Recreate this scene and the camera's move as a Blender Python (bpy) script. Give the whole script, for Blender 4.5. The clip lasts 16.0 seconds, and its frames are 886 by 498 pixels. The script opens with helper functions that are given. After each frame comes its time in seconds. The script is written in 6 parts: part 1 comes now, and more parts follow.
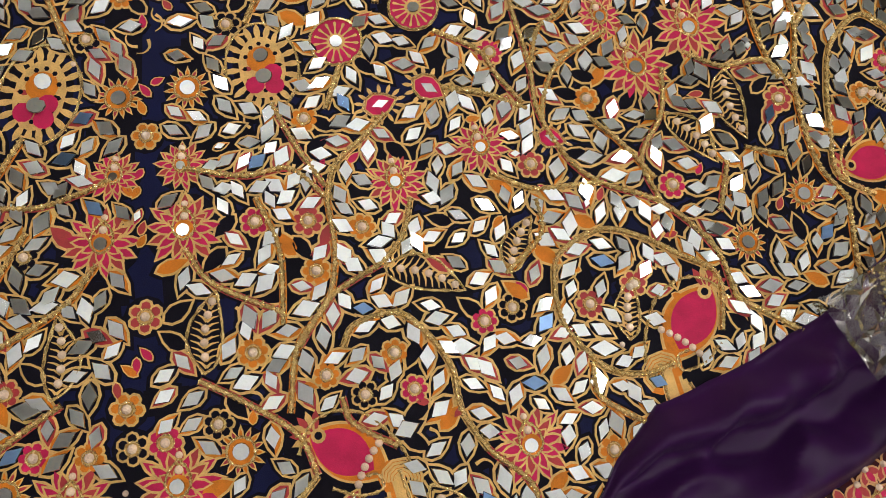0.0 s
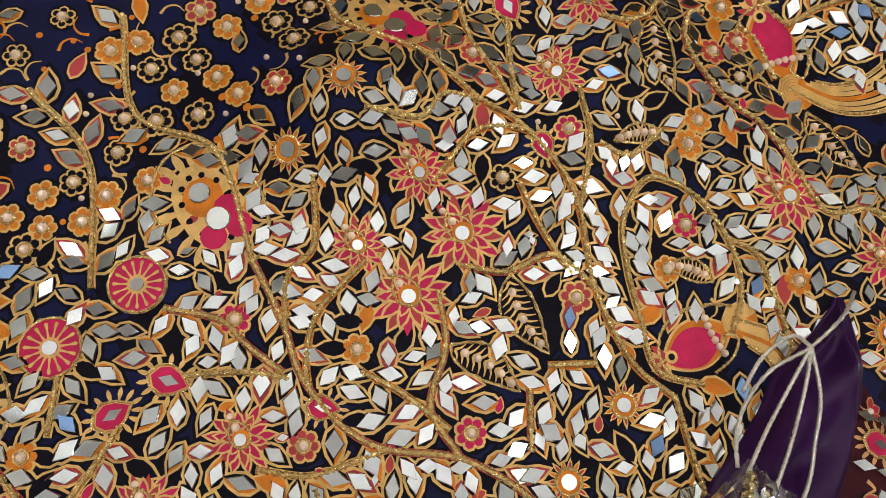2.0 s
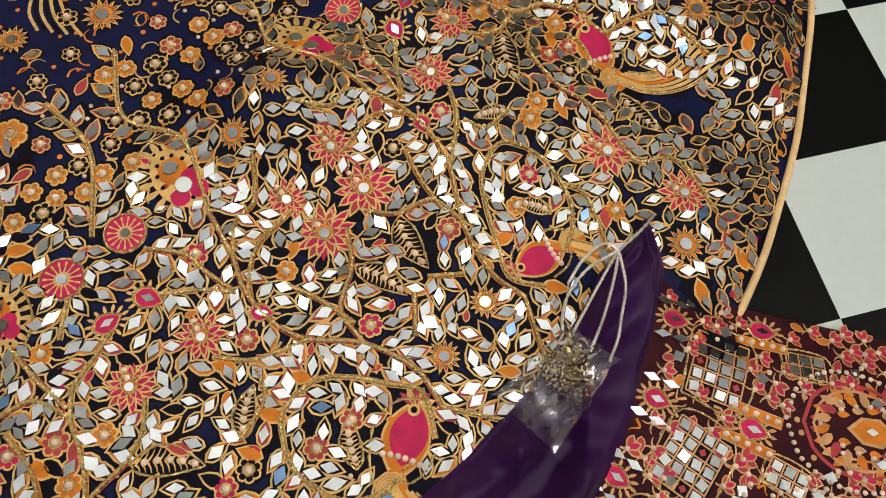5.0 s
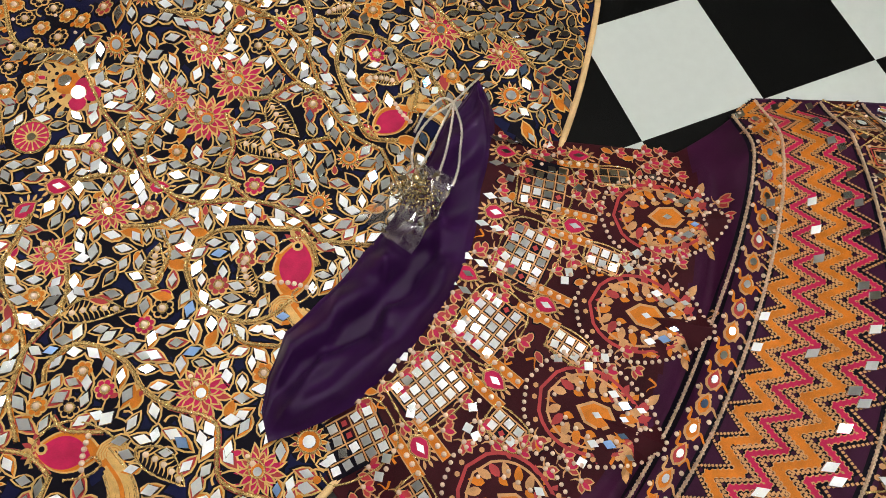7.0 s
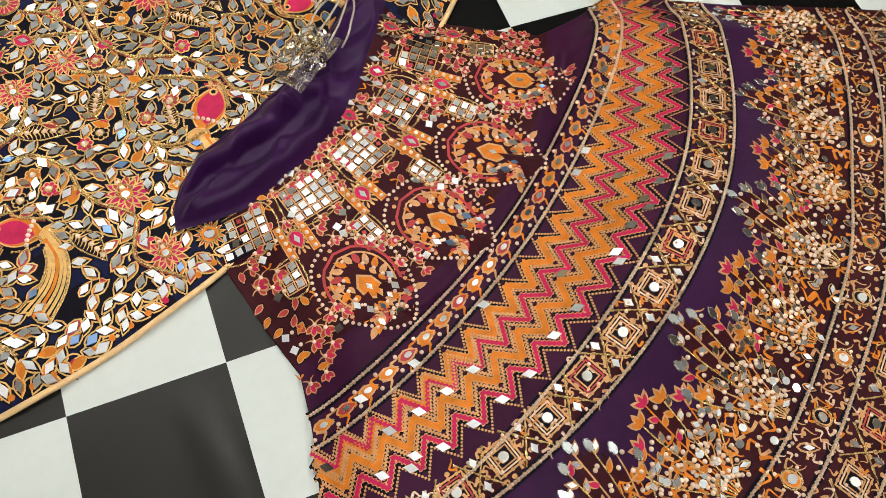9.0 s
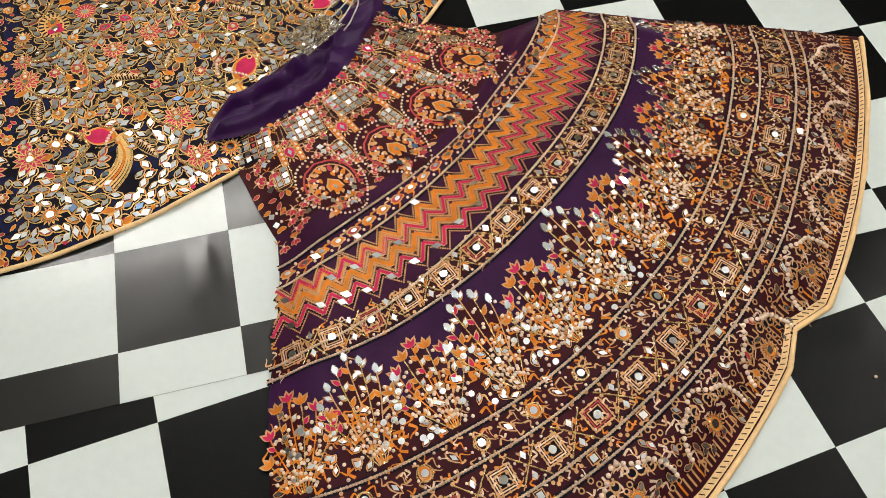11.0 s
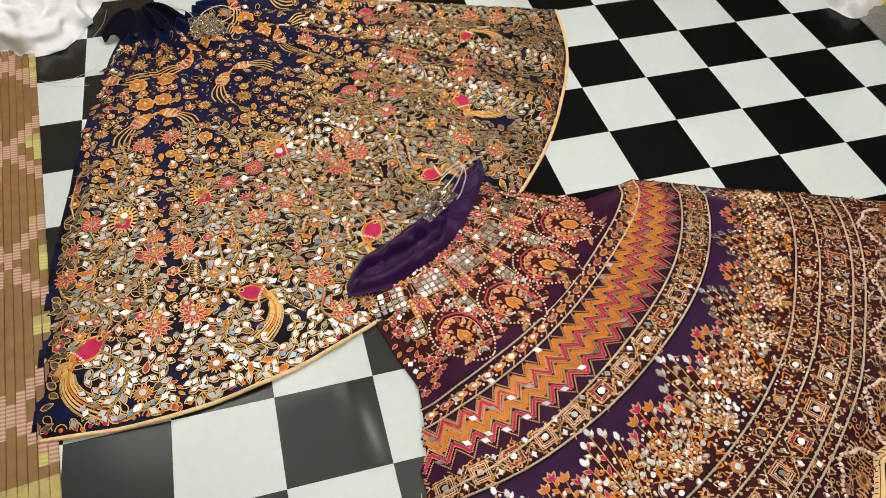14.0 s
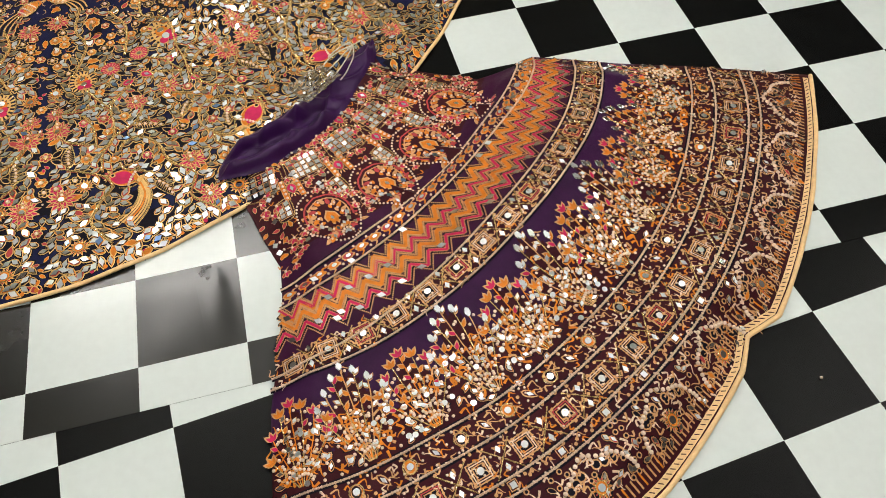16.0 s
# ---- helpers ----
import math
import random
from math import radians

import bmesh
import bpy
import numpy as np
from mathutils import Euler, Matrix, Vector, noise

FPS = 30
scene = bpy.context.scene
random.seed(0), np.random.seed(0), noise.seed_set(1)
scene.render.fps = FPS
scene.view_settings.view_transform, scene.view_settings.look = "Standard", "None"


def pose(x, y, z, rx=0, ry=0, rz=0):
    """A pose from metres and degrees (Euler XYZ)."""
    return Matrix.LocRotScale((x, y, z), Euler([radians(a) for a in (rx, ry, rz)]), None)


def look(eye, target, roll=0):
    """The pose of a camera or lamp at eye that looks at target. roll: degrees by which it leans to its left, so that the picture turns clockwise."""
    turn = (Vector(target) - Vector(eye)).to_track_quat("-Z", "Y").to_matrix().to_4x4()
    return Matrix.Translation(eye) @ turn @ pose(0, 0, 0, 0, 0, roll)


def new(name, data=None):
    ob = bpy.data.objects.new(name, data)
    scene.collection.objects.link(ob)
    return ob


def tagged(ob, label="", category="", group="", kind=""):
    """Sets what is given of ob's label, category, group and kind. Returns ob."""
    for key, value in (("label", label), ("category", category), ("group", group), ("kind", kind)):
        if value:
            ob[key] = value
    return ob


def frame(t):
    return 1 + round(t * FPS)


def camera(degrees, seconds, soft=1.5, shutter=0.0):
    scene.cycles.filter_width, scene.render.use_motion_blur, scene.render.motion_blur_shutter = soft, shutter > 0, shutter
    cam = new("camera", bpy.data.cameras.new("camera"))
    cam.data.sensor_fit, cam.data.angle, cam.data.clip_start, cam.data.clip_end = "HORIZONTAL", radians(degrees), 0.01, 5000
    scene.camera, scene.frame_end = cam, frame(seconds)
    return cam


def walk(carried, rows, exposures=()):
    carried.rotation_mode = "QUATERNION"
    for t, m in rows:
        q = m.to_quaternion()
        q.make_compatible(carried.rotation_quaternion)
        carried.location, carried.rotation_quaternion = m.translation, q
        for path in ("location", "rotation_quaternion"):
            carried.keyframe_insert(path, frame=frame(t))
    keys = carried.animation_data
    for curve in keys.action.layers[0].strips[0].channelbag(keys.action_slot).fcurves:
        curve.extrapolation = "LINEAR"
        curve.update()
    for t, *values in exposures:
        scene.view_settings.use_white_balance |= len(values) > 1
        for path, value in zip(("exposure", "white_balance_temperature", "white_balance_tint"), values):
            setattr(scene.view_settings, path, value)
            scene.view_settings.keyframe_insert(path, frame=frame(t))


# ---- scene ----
cam = camera(60.6, 16.0, 0.55)
PATH = [
    (0, (-1.167, -0.307, 0.643), (-1.003, 0.165, -1.293), 20.4),
    (0.5, (-1.116, -0.238, 0.632), (-0.95, 0.2, -1.312), 19.4),
    (1, (-1.071, -0.175, 0.624), (-0.892, 0.267, -1.318), 18.0),
    (1.5, (-1.026, -0.131, 0.609), (-0.814, 0.338, -1.324), 16.9),
    (2, (-0.979, -0.098, 0.614), (-0.729, 0.408, -1.305), 15.5),
    (2.5, (-0.937, -0.055, 0.633), (-0.625, 0.445, -1.278), 18.2),
    (3, (-0.917, -0.058, 0.653), (-0.594, 0.499, -1.241), 15.0),
    (3.2, (-0.916, -0.059, 0.66), (-0.598, 0.496, -1.235), 14.7),
    (5.3, (-0.932, -0.377, 0.812), (-0.649, 0.365, -1.024), 7.2),
    (5.5, (-0.925, -0.411, 0.83), (-0.599, 0.331, -0.999), 8.2),
    (6, (-0.931, -0.462, 0.843), (-0.564, 0.265, -0.983), 8.4),
    (6.5, (-0.944, -0.52, 0.858), (-0.534, 0.189, -0.966), 9.7),
    (7, (-0.928, -0.564, 0.868), (-0.487, 0.107, -0.963), 11.2),
    (7.5, (-0.887, -0.577, 0.883), (-0.461, 0.05, -0.967), 11.7),
    (8, (-0.877, -0.637, 0.921), (-0.478, 0.016, -0.927), 9.6),
    (8.5, (-0.914, -0.762, 0.948), (-0.512, -0.076, -0.888), 9.2),
    (9, (-0.88, -0.915, 0.971), (-0.454, -0.197, -0.847), 10.2),
    (9.2, (-0.851, -0.971, 0.971), (-0.41, -0.243, -0.839), 11.3),
    (11.3, (-0.787, -1.403, 1.188), (-0.558, -0.361, -0.504), -0.6),
    (11.5, (-0.803, -1.403, 1.205), (-0.593, -0.33, -0.47), -1.0),
    (12, (-0.866, -1.377, 1.261), (-0.704, -0.233, -0.371), -1.0),
    (12.5, (-0.94, -1.361, 1.284), (-0.806, -0.171, -0.318), -1.0),
    (13, (-1.022, -1.374, 1.299), (-0.845, -0.174, -0.291), -0.3),
    (13.5, (-1.064, -1.393, 1.34), (-0.796, -0.154, -0.208), 0.3),
    (14, (-1.067, -1.403, 1.349), (-0.707, -0.153, -0.171), 1.3),
    (14.5, (-0.993, -1.416, 1.336), (-0.61, -0.173, -0.183), 1.4),
    (15, (-0.859, -1.456, 1.291), (-0.519, -0.248, -0.267), 0.5),
    (15.5, (-0.785, -1.487, 1.267), (-0.504, -0.345, -0.35), -1.2),
    (16, (-0.761, -1.52, 1.258), (-0.511, -0.415, -0.39), -2.2),
]
walk(cam, [(t, look(eye, target, roll)) for t, eye, target, roll in PATH],
     [(0, -0.64), (2, -0.66), (3, -0.60), (5.5, -0.52), (7, -0.43), (9, -0.10), (12, -0.13), (16, -0.10)])


# ---------------------------------------------------------------- world and lights
world = bpy.data.worlds.new("room_world")
scene.world = world
world.use_nodes = True
world.node_tree.nodes["Background"].inputs[0].default_value = (1.0, 0.95, 0.88, 1)
world.node_tree.nodes["Background"].inputs[1].default_value = 0.4
scene.view_settings.exposure = 0.0


# ---------------------------------------------------------------- materials
def mat(name, colour, rough=0.6, metal=0.0, spec=0.5, scale=120.0, vary=0.25, bump=0.15, fine=900.0, coat=0.0, island=0.0, sheen=0.0):
    """A surface with grain at two scales, fine relief and an optional change from piece to piece."""
    m = bpy.data.materials.new(name)
    m.use_nodes = True
    nt = m.node_tree
    b = nt.nodes["Principled BSDF"]
    b.inputs["Roughness"].default_value, b.inputs["Metallic"].default_value = rough, metal
    b.inputs["Specular IOR Level"].default_value = spec
    b.inputs["Coat Weight"].default_value, b.inputs["Coat Roughness"].default_value = coat, 0.12
    b.inputs["Sheen Weight"].default_value = sheen
    geo = nt.nodes.new("ShaderNodeNewGeometry")
    n1, n2 = nt.nodes.new("ShaderNodeTexNoise"), nt.nodes.new("ShaderNodeTexNoise")
    n1.inputs["Scale"].default_value, n2.inputs["Scale"].default_value = scale, fine
    n1.inputs["Detail"].default_value = 4
    for n in (n1, n2):
        nt.links.new(geo.outputs["Position"], n.inputs["Vector"])
    add = nt.nodes.new("ShaderNodeMath")
    add.operation = "ADD"
    nt.links.new(n1.outputs["Fac"], add.inputs[0])
    nt.links.new(n2.outputs["Fac"], add.inputs[1])
    ramp = nt.nodes.new("ShaderNodeMapRange")
    ramp.inputs["From Min"].default_value, ramp.inputs["From Max"].default_value = 0.7, 1.3
    ramp.inputs["To Min"].default_value, ramp.inputs["To Max"].default_value = 1 - vary, 1 + vary
    nt.links.new(add.outputs[0], ramp.inputs["Value"])
    last = ramp.outputs[0]
    if island:
        r2 = nt.nodes.new("ShaderNodeMapRange")
        r2.inputs["To Min"].default_value, r2.inputs["To Max"].default_value = 1 - island, 1 + island
        nt.links.new(geo.outputs["Random Per Island"], r2.inputs["Value"])
        mul = nt.nodes.new("ShaderNodeMath")
        mul.operation = "MULTIPLY"
        nt.links.new(last, mul.inputs[0])
        nt.links.new(r2.outputs[0], mul.inputs[1])
        last = mul.outputs[0]
    mix = nt.nodes.new("ShaderNodeVectorMath")
    mix.operation = "SCALE"
    mix.inputs[0].default_value = colour
    nt.links.new(last, mix.inputs["Scale"])
    nt.links.new(mix.outputs[0], b.inputs["Base Color"])
    if bump:
        bp = nt.nodes.new("ShaderNodeBump")
        bp.inputs["Strength"].default_value, bp.inputs["Distance"].default_value = bump, 0.001
        nt.links.new(n2.outputs["Fac"], bp.inputs["Height"])
        nt.links.new(bp.outputs[0], b.inputs["Normal"])
    return m


def vinyl(name, colour, gloss=0.28):
    """Glossy printed floor vinyl with soft unevenness, scuffs and a standing crease."""
    m = mat(name, colour, rough=0.2, spec=gloss, scale=6, vary=0.03, bump=0.0, fine=60)
    nt = m.node_tree
    b = nt.nodes["Principled BSDF"]
    geo = nt.nodes.new("ShaderNodeNewGeometry")
    n = nt.nodes.new("ShaderNodeTexNoise")
    n.inputs["Scale"].default_value, n.inputs["Detail"].default_value = 5, 1
    nt.links.new(geo.outputs["Position"], n.inputs["Vector"])
    bp = nt.nodes.new("ShaderNodeBump")
    bp.inputs["Strength"].default_value, bp.inputs["Distance"].default_value = 0.5, 0.006
    nt.links.new(n.outputs["Fac"], bp.inputs["Height"])
    nt.links.new(bp.outputs[0], b.inputs["Normal"])
    n3 = nt.nodes.new("ShaderNodeTexNoise")
    n3.inputs["Scale"].default_value, n3.inputs["Detail"].default_value = 14, 5
    nt.links.new(geo.outputs["Position"], n3.inputs["Vector"])
    mr = nt.nodes.new("ShaderNodeMapRange")
    mr.inputs["From Min"].default_value, mr.inputs["From Max"].default_value = 0.35, 0.7
    mr.inputs["To Min"].default_value, mr.inputs["To Max"].default_value = 0.18, 0.24
    nt.links.new(n3.outputs["Fac"], mr.inputs["Value"])
    nt.links.new(mr.outputs[0], b.inputs["Roughness"])
    return m


def glow(name, colour, strength):
    m = bpy.data.materials.new(name)
    m.use_nodes = True
    b = m.node_tree.nodes["Principled BSDF"]
    b.inputs["Base Color"].default_value = (0.8, 0.8, 0.8, 1)
    b.inputs["Emission Color"].default_value = (*colour, 1)
    b.inputs["Emission Strength"].default_value = strength
    return m


# Lighter, glossier black: the left sheet's brighter reflection put into its colour.
VINYL_SHEEN = vinyl("vinyl_black_sheen", (0.012, 0.0125, 0.011), 0.36)
VINYL_WHITE, VINYL_BLACK = vinyl("vinyl_white", (0.63, 0.695, 0.675)), vinyl("vinyl_black", (0.0035, 0.004, 0.004), 0.16)
NAVY = mat("navy_crepe", (0.004, 0.006, 0.040), 0.55, spec=0.12, vary=0.3, scale=30, fine=1400, bump=0.3)
INK = mat("dark_ink_print", (0.005, 0.004, 0.009), 0.6, spec=0.08, vary=0.3, scale=40, fine=1400, bump=0.3)
MAROON = mat("maroon_crepe", (0.038, 0.004, 0.008), 0.6, spec=0.12, vary=0.35, scale=25, fine=1400, bump=0.3)
PURPLE = mat("purple_crepe", (0.029, 0.0035, 0.035), 0.5, spec=0.12, vary=0.3, scale=25, fine=1400, bump=0.3, sheen=0.05)
PLUM = mat("plum_crepe", (0.036, 0.0045, 0.026), 0.55, spec=0.12, vary=0.3, scale=25, fine=1400, bump=0.3)
LINING = mat("purple_lining", (0.028, 0.004, 0.048), 0.40, spec=0.16, vary=0.35, scale=9, fine=1600, bump=0.15, sheen=0.03)
PIPING = mat("pale_orange_piping", (0.82, 0.56, 0.27), 0.55, vary=0.15, scale=60, fine=700, bump=0.3)
PLASTER = mat("ceiling_paint", (0.86, 0.86, 0.84), 0.8, vary=0.04, scale=3, fine=60, bump=0.05)
# Unseen walls, kept dark so that black squares and mirrors reflect little.
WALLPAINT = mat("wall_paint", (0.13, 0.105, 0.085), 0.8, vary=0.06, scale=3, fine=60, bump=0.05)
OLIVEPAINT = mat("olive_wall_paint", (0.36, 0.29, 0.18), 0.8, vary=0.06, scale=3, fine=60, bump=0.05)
TUBE = glow("tube_glass_lit", (1.0, 0.96, 0.91), 150)
METAL_FIT = mat("lamp_fitting_paint", (0.7, 0.7, 0.68), 0.4, vary=0.05)


# ---------------------------------------------------------------- building helpers
def mesh_ob(name, verts, faces, mats, parent=None, smooth=False, slots=None, label=""):
    me = bpy.data.meshes.new(name)
    me.from_pydata([tuple(v) for v in verts], [], faces)
    for m in mats:
        me.materials.append(m)
    if slots is not None:
        me.polygons.foreach_set("material_index", slots)
    if smooth:
        me.polygons.foreach_set("use_smooth", [True] * len(faces))
    me.update()
    ob = new(name, me)
    if parent is not None:
        ob.parent = parent
    if label:
        tagged(ob, label)
    return ob


def bm_ob(name, bm, m, parent=None, label="", smooth=False):
    me = bpy.data.meshes.new(name)
    bm.to_mesh(me)
    bm.free()
    me.materials.append(m)
    if smooth:
        me.polygons.foreach_set("use_smooth", [True] * len(me.polygons))
    ob = new(name, me)
    if parent is not None:
        ob.parent = parent
    if label:
        tagged(ob, label)
    return ob


def box_bm(x0, x1, y0, y1, z0, z1, bevel=0.0):
    bm = bmesh.new()
    bmesh.ops.create_cube(bm, size=1)
    for v in bm.verts:
        v.co = (x0 + (v.co.x + 0.5) * (x1 - x0), y0 + (v.co.y + 0.5) * (y1 - y0), z0 + (v.co.z + 0.5) * (z1 - z0))
    if bevel:
        bmesh.ops.bevel(bm, geom=bm.edges[:], offset=bevel, segments=2, affect="EDGES")
    return bm


def smooth_line(points, n):
    """n points evenly along a soft curve through the points given."""
    p = np.array(points, float)
    if len(p) > 2:
        q = np.vstack([2 * p[0] - p[1], p, 2 * p[-1] - p[-2]])
        out = []
        for i in range(1, len(q) - 2):
            for t in np.linspace(0, 1, 12, endpoint=False):
                a, b, c, d = q[i - 1:i + 3]
                out.append(0.5 * (2 * b + (c - a) * t + (2 * a - 5 * b + 4 * c - d) * t * t + (3 * b - a - 3 * c + d) * t ** 3))
        p = np.array(out + [p[-1]])
    s = np.concatenate([[0], np.cumsum(np.linalg.norm(np.diff(p, axis=0), axis=1))])
    k = np.linspace(0, s[-1], n)
    return np.column_stack([np.interp(k, s, p[:, i]) for i in range(p.shape[1])])


def tube_geo(line, radius, sides=6, closed=False, twist=0.0):
    """Verts and faces of a tube along a line of 3D points; twist makes it ropy."""
    line = np.array(line, float)
    n = len(line)
    tan = np.gradient(line, axis=0)
    tan /= np.linalg.norm(tan, axis=1)[:, None] + 1e-12
    side = np.cross(tan, (0, 0, 1.0))
    side /= np.linalg.norm(side, axis=1)[:, None] + 1e-9
    up = np.cross(side, tan)
    rad = np.broadcast_to(np.asarray(radius, float), (n,))
    verts, faces = [], []
    for i in range(n):
        for k in range(sides):
            a = 2 * math.pi * k / sides
            rr = rad[i] * (1 + twist * math.cos(2 * a + i * 1.9))
            verts.append(line[i] + rr * (math.cos(a) * side[i] + math.sin(a) * up[i]))
    for i in range(n - 1):
        for k in range(sides):
            a, b = i * sides + k, i * sides + (k + 1) % sides
            faces.append((a, b, b + sides, a + sides))
    if not closed:
        faces.append(tuple(range(sides))[::-1])
        faces.append(tuple((n - 1) * sides + k for k in range(sides)))
    return verts, faces


def step(x, a, b):
    t = np.clip((np.asarray(x, float) - a) / (b - a), 0, 1)
    return t * t * (3 - 2 * t)


# ---------------------------------------------------------------- shapes of the two skirts
APEX1, APEX2 = (-1.40, 0.90), (-0.95, 0.02)


def polar(apex, x, y):
    dx, dy = x - apex[0], y - apex[1]
    return np.hypot(dx, dy), np.degrees(np.arctan2(dy, dx))


def place(apex, r, deg):
    a = np.radians(deg)
    return apex[0] + r * np.cos(a), apex[1] + r * np.sin(a)


def hem1(deg):
    return np.interp(deg, (-99, -89, -81, -71, -48, -34, -24, -13), (1.487, 1.481, 1.463, 1.433, 1.379, 1.343, 1.328, 1.297))


def left1(r):
    return np.interp(r, (0.16, 0.28, 0.4, 0.74, 1.0, 1.3, 1.49), (-118, -112.5, -109, -104, -102, -99.4, -98.4))


def top1(r):
    return np.interp(r, (0.16, 0.2, 0.34, 0.53, 0.9, 1.3), (0, 1, -3, -8, -12, -14))


def height1(x, y):
    r, d = polar(APEX1, x, y)
    z = 0.010 + 0.050 * np.exp(-((x + 0.95) / 0.10) ** 2 - ((y - 0.20) / 0.07) ** 2)
    z = z + 0.016 * np.exp(-((x + 0.74) / 0.09) ** 2 - ((y - 0.24) / 0.2) ** 2)
    z = z + 0.010 * step(d, -55, -30) * (1 + np.sin(np.radians(d) * 34 + r * 3)) * step(r, 0.25, 0.5)
    z = z + 0.012 * step(-r, -0.5, -0.2) * (1 + np.sin(np.radians(d) * 26))
    z = z + 0.003 * np.sin(x * 17 + 1) * np.sin(y * 15)
    edge = np.minimum(d - left1(r), top1(r) - d) * np.radians(1) * r
    edge = np.minimum(edge, hem1(d) - r)
    return 0.004 + z * step(edge, -0.005, 0.05)


def hem2(deg):
    return np.interp(deg, (-95, -64, -58, -53, -50, -47, -39, -30, -18), (1.41, 1.40, 1.385, 1.375, 1.352, 1.385, 1.384, 1.388, 1.405))


def inner2(deg):
    return np.interp(deg, (-92, -82, -57, -36, -18, -9), (0.405, 0.405, 0.388, 0.366, 0.372, 0.36))


def left2(r):
    return np.interp(r, (0.4, 0.5, 0.63, 0.7, 0.86, 0.92, 1.1, 1.4), (-91, -88, -85, -86, -89, -90, -91, -92))


def top2(r):
    return np.interp(r, (0.36, 0.40, 0.44, 0.55, 0.63, 0.69, 0.75, 0.94, 1.15, 1.4), (-9, -17, -22, -23, -23.5, -20, -16.3, -17.6, -18, -18.8))


def height2(x, y):
    r, d = polar(APEX2, x, y)
    z = 0.022 + 0.095 * np.exp(-((r - 0.90) / 0.15) ** 2 - ((d + 49) / 22) ** 2)
    z = z + 0.034 * np.exp(-((r - 1.20) / 0.13) ** 2 - ((d + 58) / 20) ** 2)
    z = z + 0.014 * np.exp(-((r - 0.70 - 0.0010 * (d + 50)) / 0.035) ** 2)
    z = z - 0.014 * np.exp(-((r - 0.672) / 0.011) ** 2) * step(d, -80, -70) * step(-d, 22, 30)
    z = z + 0.006 * np.sin(np.radians(d) * 22 + r * 5) * step(r, 0.9, 1.2)
    z = z + 0.002 * np.sin(x * 23) * np.sin(y * 19 + 2)
    edge = np.minimum(d - left2(r), top2(r) - d) * np.radians(1) * r
    edge = np.minimum(edge, hem2(d) - r)
    return 0.006 + z * step(edge, -0.008, 0.09)


def sheet(name, apex, inner, hem, left, top, height, parent, pick, mats, label, nr=190, na=260):
    """The cloth itself, with a border that drops to the floor."""
    v, u = np.linspace(0, 1, nr), np.linspace(0, 1, na)
    verts, ids = [], np.zeros((nr, na), int)
    for i in range(nr):
        for j in range(na):
            r0 = inner(-50) + (1.36 - inner(-50)) * v[i]
            d = left(r0) + (top(r0) - left(r0)) * u[j]
            r = inner(d) + (hem(d) - inner(d)) * v[i]
            x, y = place(apex, r, d)
            ids[i, j] = len(verts)
            verts.append((x, y, float(height(x, y))))
    faces, slots = [], []
    for i in range(nr - 1):
        for j in range(na - 1):
            faces.append((ids[i, j], ids[i + 1, j], ids[i + 1, j + 1], ids[i, j + 1]))
            a = verts[ids[i, j]]
            slots.append(pick(*polar(apex, a[0], a[1])))
    ring = list(ids[0, :]) + list(ids[1:, -1]) + list(ids[-1, ::-1][1:]) + list(ids[::-1, 0][1:-1])
    base = len(verts)
    for k in ring:
        x, y, z = verts[k]
        verts.append((x, y, 0.0015))
    n = len(ring)
    for k in range(n):
        faces.append((ring[k], ring[(k + 1) % n], base + (k + 1) % n, base + k))
        slots.append(slots[0])
    return mesh_ob(name, verts, faces, mats, parent, True, slots, label)


things = []


def thing(name, at, label, category, group=""):
    ob = new(name)
    ob.empty_display_size = 0.05
    ob.location = at
    things.append(ob)
    return tagged(ob, label, category, group)


def under(parent):
    """Gives parts built in world places the parent's frame."""
    bpy.context.view_layer.update()
    inv = parent.matrix_world.inverted()
    for c in parent.children:
        c.matrix_parent_inverse = inv


# ---------------------------------------------------------------- room shell
# The walls are unseen, added as surroundings for mirrors and vinyl to reflect.
def wall_box(name, x0, x1, y0, y1, z0, z1, m):
    return tagged(bm_ob(name, box_bm(x0, x1, y0, y1, z0, z1), m), name.replace("_", " "), "wall", kind="structure")


RX0, RX1, RY0, RY1, RH = -3.6, 2.8, -3.2, 3.4, 2.75
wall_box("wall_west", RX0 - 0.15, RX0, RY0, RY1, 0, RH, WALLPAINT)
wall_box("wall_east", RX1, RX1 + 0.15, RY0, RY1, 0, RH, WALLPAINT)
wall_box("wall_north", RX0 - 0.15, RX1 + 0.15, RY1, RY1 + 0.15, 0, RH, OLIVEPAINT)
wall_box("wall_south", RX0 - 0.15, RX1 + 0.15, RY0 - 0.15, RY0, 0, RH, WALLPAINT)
tagged(bm_ob("ceiling", box_bm(RX0 - 0.15, RX1 + 0.15, RY0 - 0.15, RY1 + 0.15, RH, RH + 0.12), PLASTER), "plain white painted ceiling", "ceiling", kind="structure")


